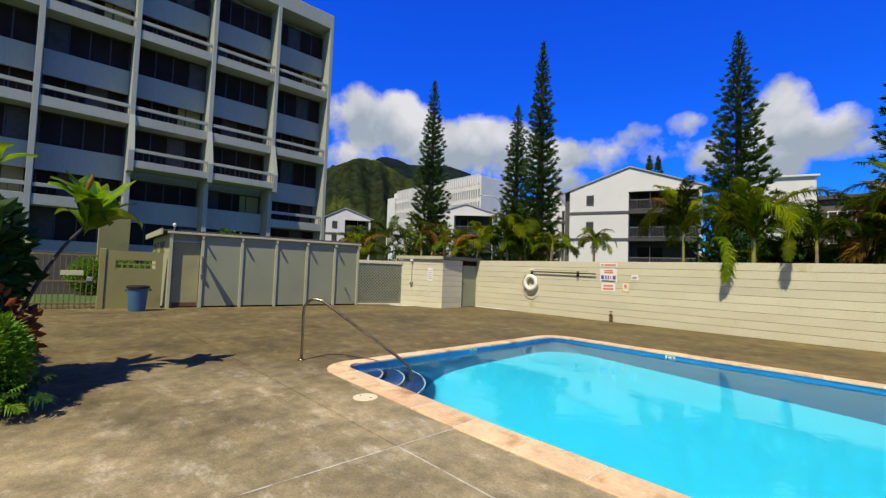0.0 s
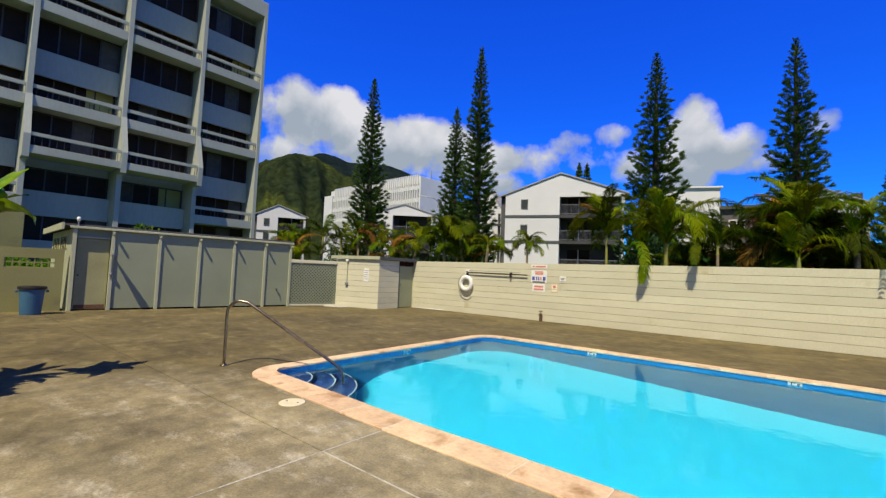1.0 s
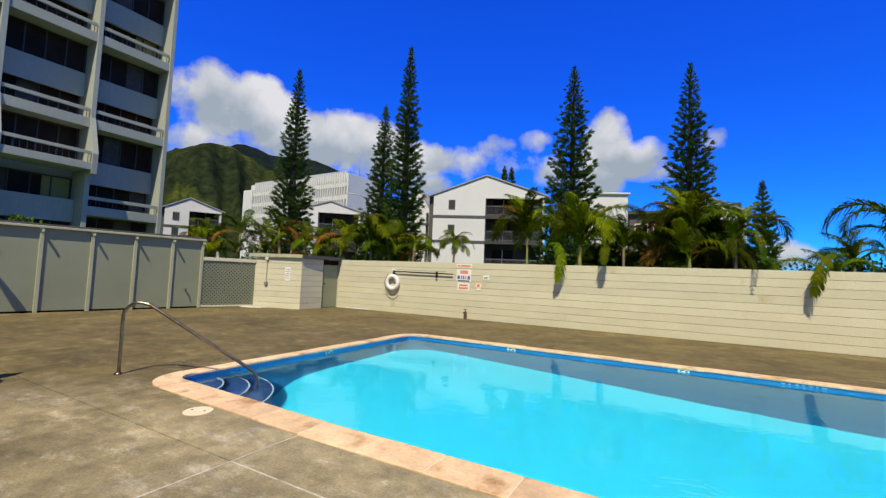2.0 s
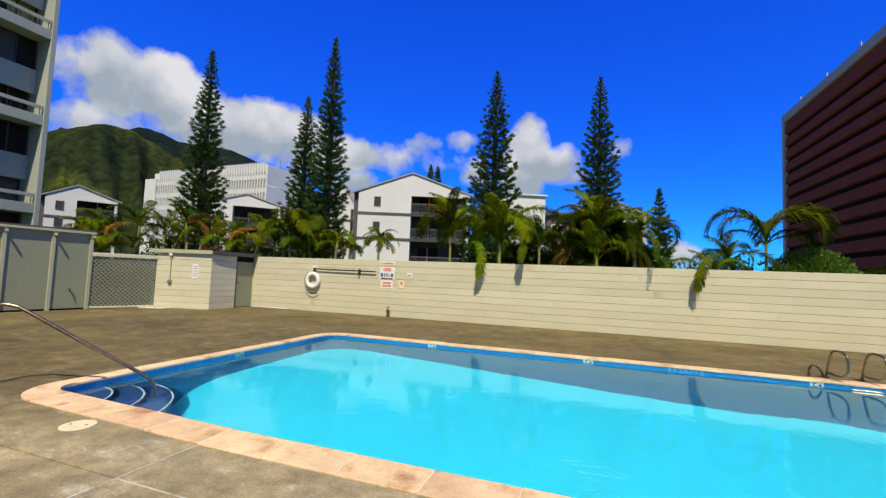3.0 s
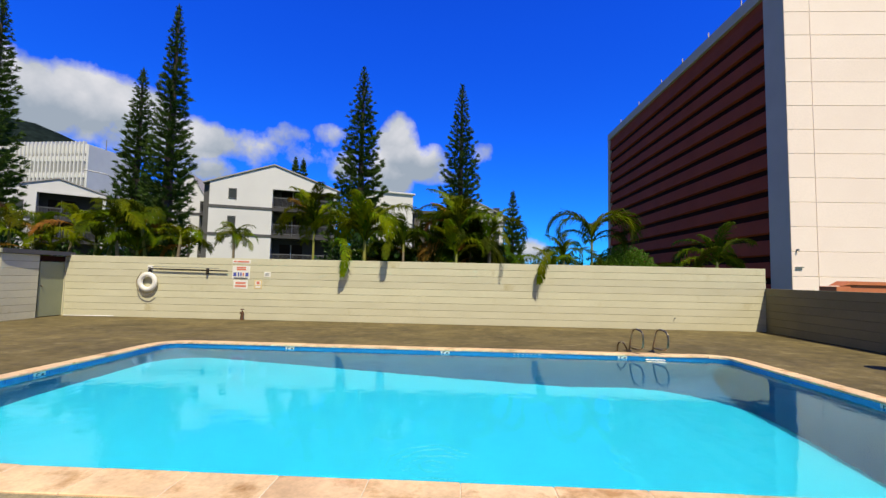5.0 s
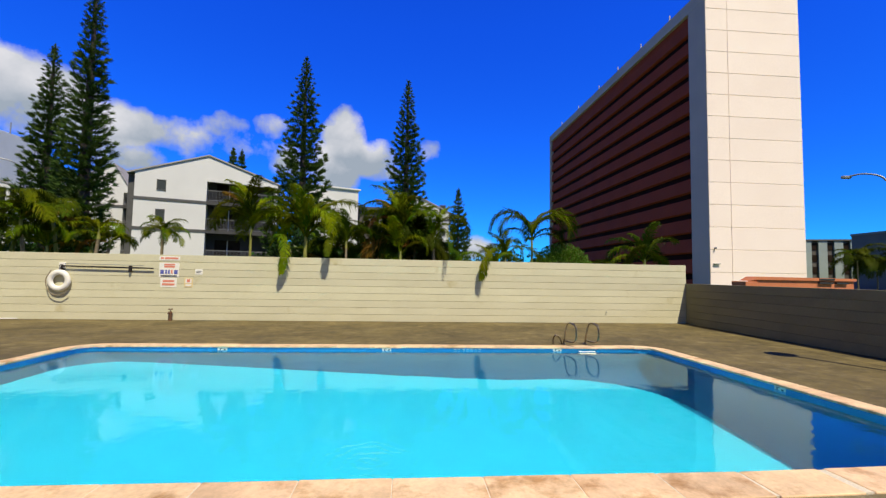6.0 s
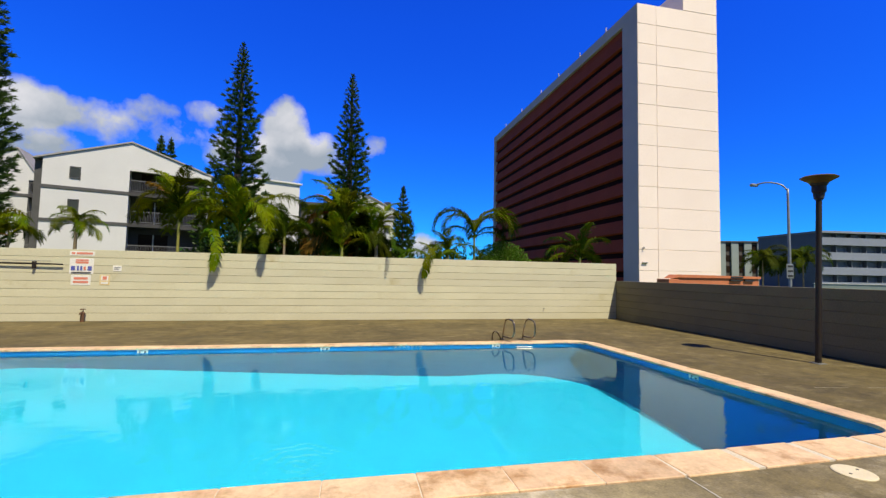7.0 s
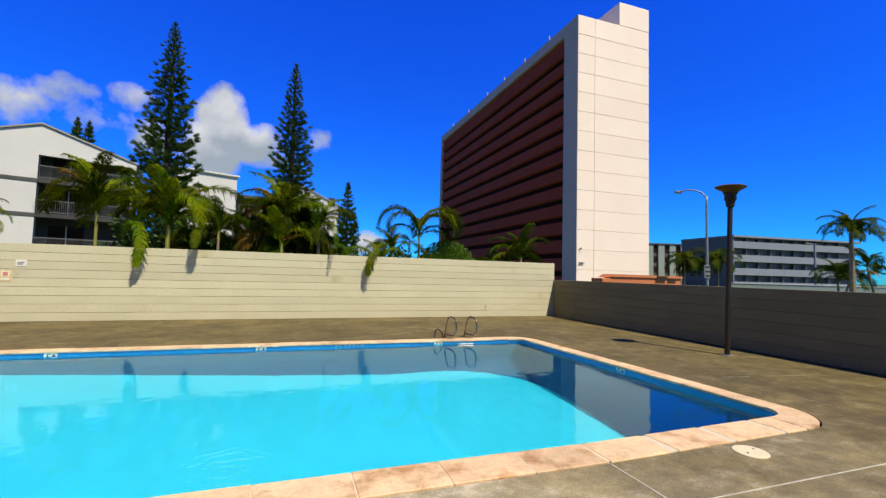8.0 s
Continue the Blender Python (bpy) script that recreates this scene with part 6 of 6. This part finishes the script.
palm(*polar(65.0, 38), 2.4, 1.9, 12, 92, "dark", 0.1, stems=2, label="low palm clump by the street", group="street palms")
palm(*polar(48.9, 56), 3.4, 2.8, 18, 93, "dark", 0.0, label="far palm beside the apartments", group="street palms", shapes=(1, 5))
palm(*polar(50.2, 58), 2.6, 2.8, 18, 94, "dark", 0.0, label="far palm beside the apartments", group="street palms", shapes=(1, 5))
palm(*polar(52.2, 56), 3.4, 2.8, 18, 95, "dark", 0.0, label="far palm beside the apartments", group="street palms", shapes=(1, 6))


# ---- shrubs ----
def leafy(name, x, y, z, rx, ry, rz, n, leaf, material, seed, label, category="shrub", flat=0.35, group="", lobes=7):
    """A shrub of many small leaves set over several overlapping lobes, with twigs inside."""
    rng = random.Random(seed)
    t = thing(name, pose(x, y, z), label, category, group)
    tw = bmesh.new()
    bm = bmesh.new()
    centres = [(Vector((0, 0, rz)), 0.85)]
    for k in range(lobes):
        a = 6.283 * k / lobes + rng.uniform(-0.3, 0.3)
        centres.append((Vector((math.cos(a) * rx * 0.5, math.sin(a) * ry * 0.5, rz * rng.uniform(0.7, 1.25))), rng.uniform(0.42, 0.62)))
    for c, s in centres:
        tube([(0, 0, 0), c * 0.6, c], [0.03, 0.02, 0.008], 5, tw)
    for i in range(n):
        c, s = centres[0] if rng.random() < 0.4 else rng.choice(centres)
        v = Vector((rng.gauss(0, 1), rng.gauss(0, 1), rng.gauss(0, 1))).normalized()
        p = c + Vector((v.x * rx, v.y * ry, v.z * rz)) * s * rng.uniform(0.72, 1.04)
        if p.z < 0.02:
            p.z = rng.uniform(0.02, rz * 0.5)
        way = (v + Vector((rng.uniform(-0.8, 0.8), rng.uniform(-0.8, 0.8), rng.uniform(-0.6, 0.6)))).normalized()
        L = leaf * rng.uniform(0.6, 1.25)
        w = way.orthogonal().normalized()
        w.rotate(Matrix.Rotation(rng.random() * 3.14, 3, way))
        w = w * L * flat
        up = way.cross(w).normalized() * L * 0.1
        q = [bm.verts.new(p), bm.verts.new(p + way * L * 0.5 - w + up), bm.verts.new(p + way * L), bm.verts.new(p + way * L * 0.5 + w + up)]
        bm.faces.new(q)
    part("twigs", tw, PINEBARK, t)
    part("foliage", bm, material, t)
    return t


x, y = 7.0, 16.0
leafy("round_shrub", x, y, 0.0, 1.36, 1.10, 1.46, 30000, 0.07, SHRUB, 31, "dense round green clipped shrub")
for i, (a, d, s) in enumerate(((6.5, 16.2, 1.1), (9.5, 17.0, 1.2), (12.0, 16.5, 1.25), (14.8, 17.4, 1.3))):
    x, y = polar(a, d)
    leafy("hedge_shrub", x, y, 0.0, 0.9, 0.6, s, 1500, 0.12, DARKLEAF, 33 + i, "dark leafy hedge shrub behind the wall", group="hedge shrubs")
for i, (a, d, s) in enumerate(((-15.5, 17.5, 1.05), (-11.0, 17.5, 1.25), (-6.5, 18.5, 1.3), (-2.5, 18.3, 1.5), (0.8, 18.2, 1.4), (-18.0, 19, 1.15),
                               (-36.0, 23, 1.4), (-40, 24, 1.4), (-44, 26, 1.4), (-48.5, 26, 1.5), (-53, 27, 1.5))):
    x, y = polar(a, d)
    leafy("undergrowth_shrub", x, y, 0.0, 1.3, 0.8, s, 1800, 0.16, DARKLEAF, 50 + i, "dark broad leaved undergrowth below the palms", group="undergrowth")
for i, (a, d, w, h) in enumerate(((-13.6, 19.5, 1.3, 1.9), (-11.4, 20.0, 1.2, 1.6), (-9.0, 20.0, 1.3, 1.5), (-1.2, 19.8, 1.4, 1.7), (1.6, 20.2, 1.3, 1.7), (4.0, 19.0, 1.1, 1.3), (-4.6, 20.5, 1.4, 1.5))):
    x, y = polar(a, d)
    leafy("undergrowth_shrub", x, y, 0.0, w, 0.8, h, 2600, 0.17, DARKLEAF, 140 + i, "tall dark undergrowth below the pines", group="undergrowth")
x, y = -20.9, 6.35
for i, yy in enumerate((1.42, 2.5, 3.6)):
    leafy("lawn_hedge", -21.6, yy, 0.0, 0.5, 0.75, 0.80, 7000, 0.085, FERN, 120 + i, "bright green hedge shrub behind the gate", group="gate hedge")
leafy("roof_bush", x, y, 0.0, 0.6, 0.9, 1.62, 1800, 0.15, SHRUB, 71, "bright green bush showing over the enclosure roof")

# ---- planting beside the deck, near the camera ----
bed = thing("planting_bed", pose(0, 0, 0), "raised reddish mulch bed beside the deck", "planting bed")
part("soil", prism([(-9.3, -2.6), (-4.4, -2.6), (-4.35, -0.12), (-5.2, 0.06), (-7.4, 0.06), (-9.0, -0.1)], -0.02, 0.08), SOIL, bed)


def leaf_blade(L, W, bend, seed, pairs=9):
    """A long broad leaf along +x with a folded midrib and a wavy edge."""
    rng = random.Random(seed)
    bm = bmesh.new()
    pts, p = [], Vector((0, 0, 0))
    for i in range(pairs + 1):
        pts.append(p.copy())
        a = radians(74 - bend * (i / pairs) ** 1.2)
        p += Vector((math.cos(a), 0, math.sin(a))) * L / pairs
    rows = []
    for i, c in enumerate(pts):
        u = i / pairs
        w = W * max(0.06, math.sin(math.pi * min(1, 0.04 + u * 0.97)) ** 0.8) if u > 0.22 else W * 0.07
        lift = w * 0.35
        rows.append((bm.verts.new(c + Vector((0, -w, lift + rng.uniform(-0.02, 0.02)))), bm.verts.new(c), bm.verts.new(c + Vector((0, w, lift + rng.uniform(-0.02, 0.02))))))
    for a, b in zip(rows, rows[1:]):
        for k in range(2):
            bm.faces.new((a[k], a[k + 1], b[k + 1], b[k]))
    return bm


big = thing("broad_leaf_plant", pose(-5.9, 0.42, 0.0), "tall plant with large bright paddle leaves", "plant")
STEM = [(0.1, -0.5, 0.0), (0.08, -0.4, 0.8), (0.04, -0.15, 1.45), (0.0, 0.08, 1.82)]
part("stem", tube(smooth_line(STEM, 4), [0.024 - 0.0008 * i for i in range(13)], 8), PINEBARK, big)
blades = [part("leaf", leaf_blade(0.70, 0.13, b, 70 + i), BROADLEAF, big, smooth=True) for i, b in enumerate((12, 45, 85, 135))]
rng = random.Random(5)
for b in blades:
    b.matrix_basis = Matrix.Translation((0, 0.08, 1.8)) @ pose(0, 0, 0, -16) @ pose(0, 0, 0, 0, 0, rng.uniform(0, 360))
for i in range(15):
    o = part("leaf", blades[(0, 1, 2, 1, 3, 2, 0, 2, 3, 1, 2, 0, 1, 3, 2)[i]].data, None, big)
    o.matrix_basis = Matrix.Translation((0, 0.08, 1.78 + rng.uniform(-0.08, 0.08))) @ pose(0, 0, 0, -16) @ pose(0, 0, 0, rng.uniform(-18, 18), 0, i * 137 + 40) @ Matrix.Scale(rng.uniform(0.7, 1.1), 4)
part("flower", tube(smooth_line([(0, 0.08, 1.82), (-0.02, 0.07, 2.2), (0.03, 0.12, 2.44)], 4), [0.012] * 5 + [0.024, 0.03, 0.022, 0.008], 7), PALMDRY, big, "orange brown flower spike")
tall = thing("broad_leaf_plant", pose(-6.1, -0.84, -0.16), "tall leaning plant with paddle leaves above the shrubs", "plant")
part("stem", tube(smooth_line([(0, 0, 0), (0.05, 0.1, 1.0), (0.1, 0.25, 1.75), (0.15, 0.4, 2.27)], 4), [0.05 - 0.002 * i for i in range(13)], 8), PINEBARK, tall)
tall_rng = random.Random(8)
tall_leaf = None
for i in range(9):
    if tall_leaf is None:
        tall_leaf = part("leaf", leaf_blade(0.95, 0.10, 75, 90), BROADLEAF, tall, smooth=True)
        o = tall_leaf
    else:
        o = part("leaf", tall_leaf.data, None, tall)
    o.matrix_basis = Matrix.Translation((0.15, 0.4, 2.22 + tall_rng.uniform(-0.06, 0.06))) @ pose(0, 0, 0, tall_rng.uniform(-12, 12), 0, 75 + i * 40) @ Matrix.Scale(tall_rng.uniform(0.8, 1.1), 4)
leafy("broad_leaf_shrub", -5.75, -0.62, 0.0, 0.84, 0.62, 1.18, 3600, 0.22, DARKLEAF, 81, "large dark glossy broad leaved shrub", flat=0.28)
leafy("broad_leaf_shrub", -7.2, -0.95, 0.0, 0.7, 0.5, 0.75, 1800, 0.22, DARKLEAF, 82, "large dark glossy broad leaved shrub", flat=0.28)
leafy("croton_shrub", -5.24, -0.12, 0.0, 0.32, 0.26, 0.56, 1000, 0.12, CROTON, 86, "orange red leaved shrub in the planting bed", flat=0.3)
leafy("fern_bush", -4.88, -0.13, 0.05, 0.34, 0.27, 0.45, 4200, 0.075, FERN, 83, "bright green feathery fern clump", flat=0.14)
small = [frond_mesh("frond", e, b, 0.42, 300 + i, FERN, pairs=15, wide=0.028) for i, (e, b) in enumerate(((60, 80), (40, 80), (75, 60)))]
dark = [frond_mesh("frond", e, b, 0.40, 310 + i, DARKLEAF, pairs=15, wide=0.028) for i, (e, b) in enumerate(((55, 70), (35, 60), (70, 70)))]
for x, y, meshes, n, size, label in ((-4.80, 0.04, dark, 9, 0.40, "small dark palm with stiff fronds at the bed edge"), (-4.62, -0.06, small, 8, 0.30, "small lime green palm at the bed edge")):
    sp = thing("parlour_palm", pose(x, y, 0.0), label, "palm", "low palms in the bed")
    rng = random.Random(9)
    for i in range(n):
        o = part("frond", meshes[i % 3], None, sp)
        o.matrix_basis = pose(0, 0, 0.08, 0, 0, i * 41 + rng.uniform(-10, 10)) @ Matrix.Scale(size * rng.uniform(0.8, 1.15), 4)
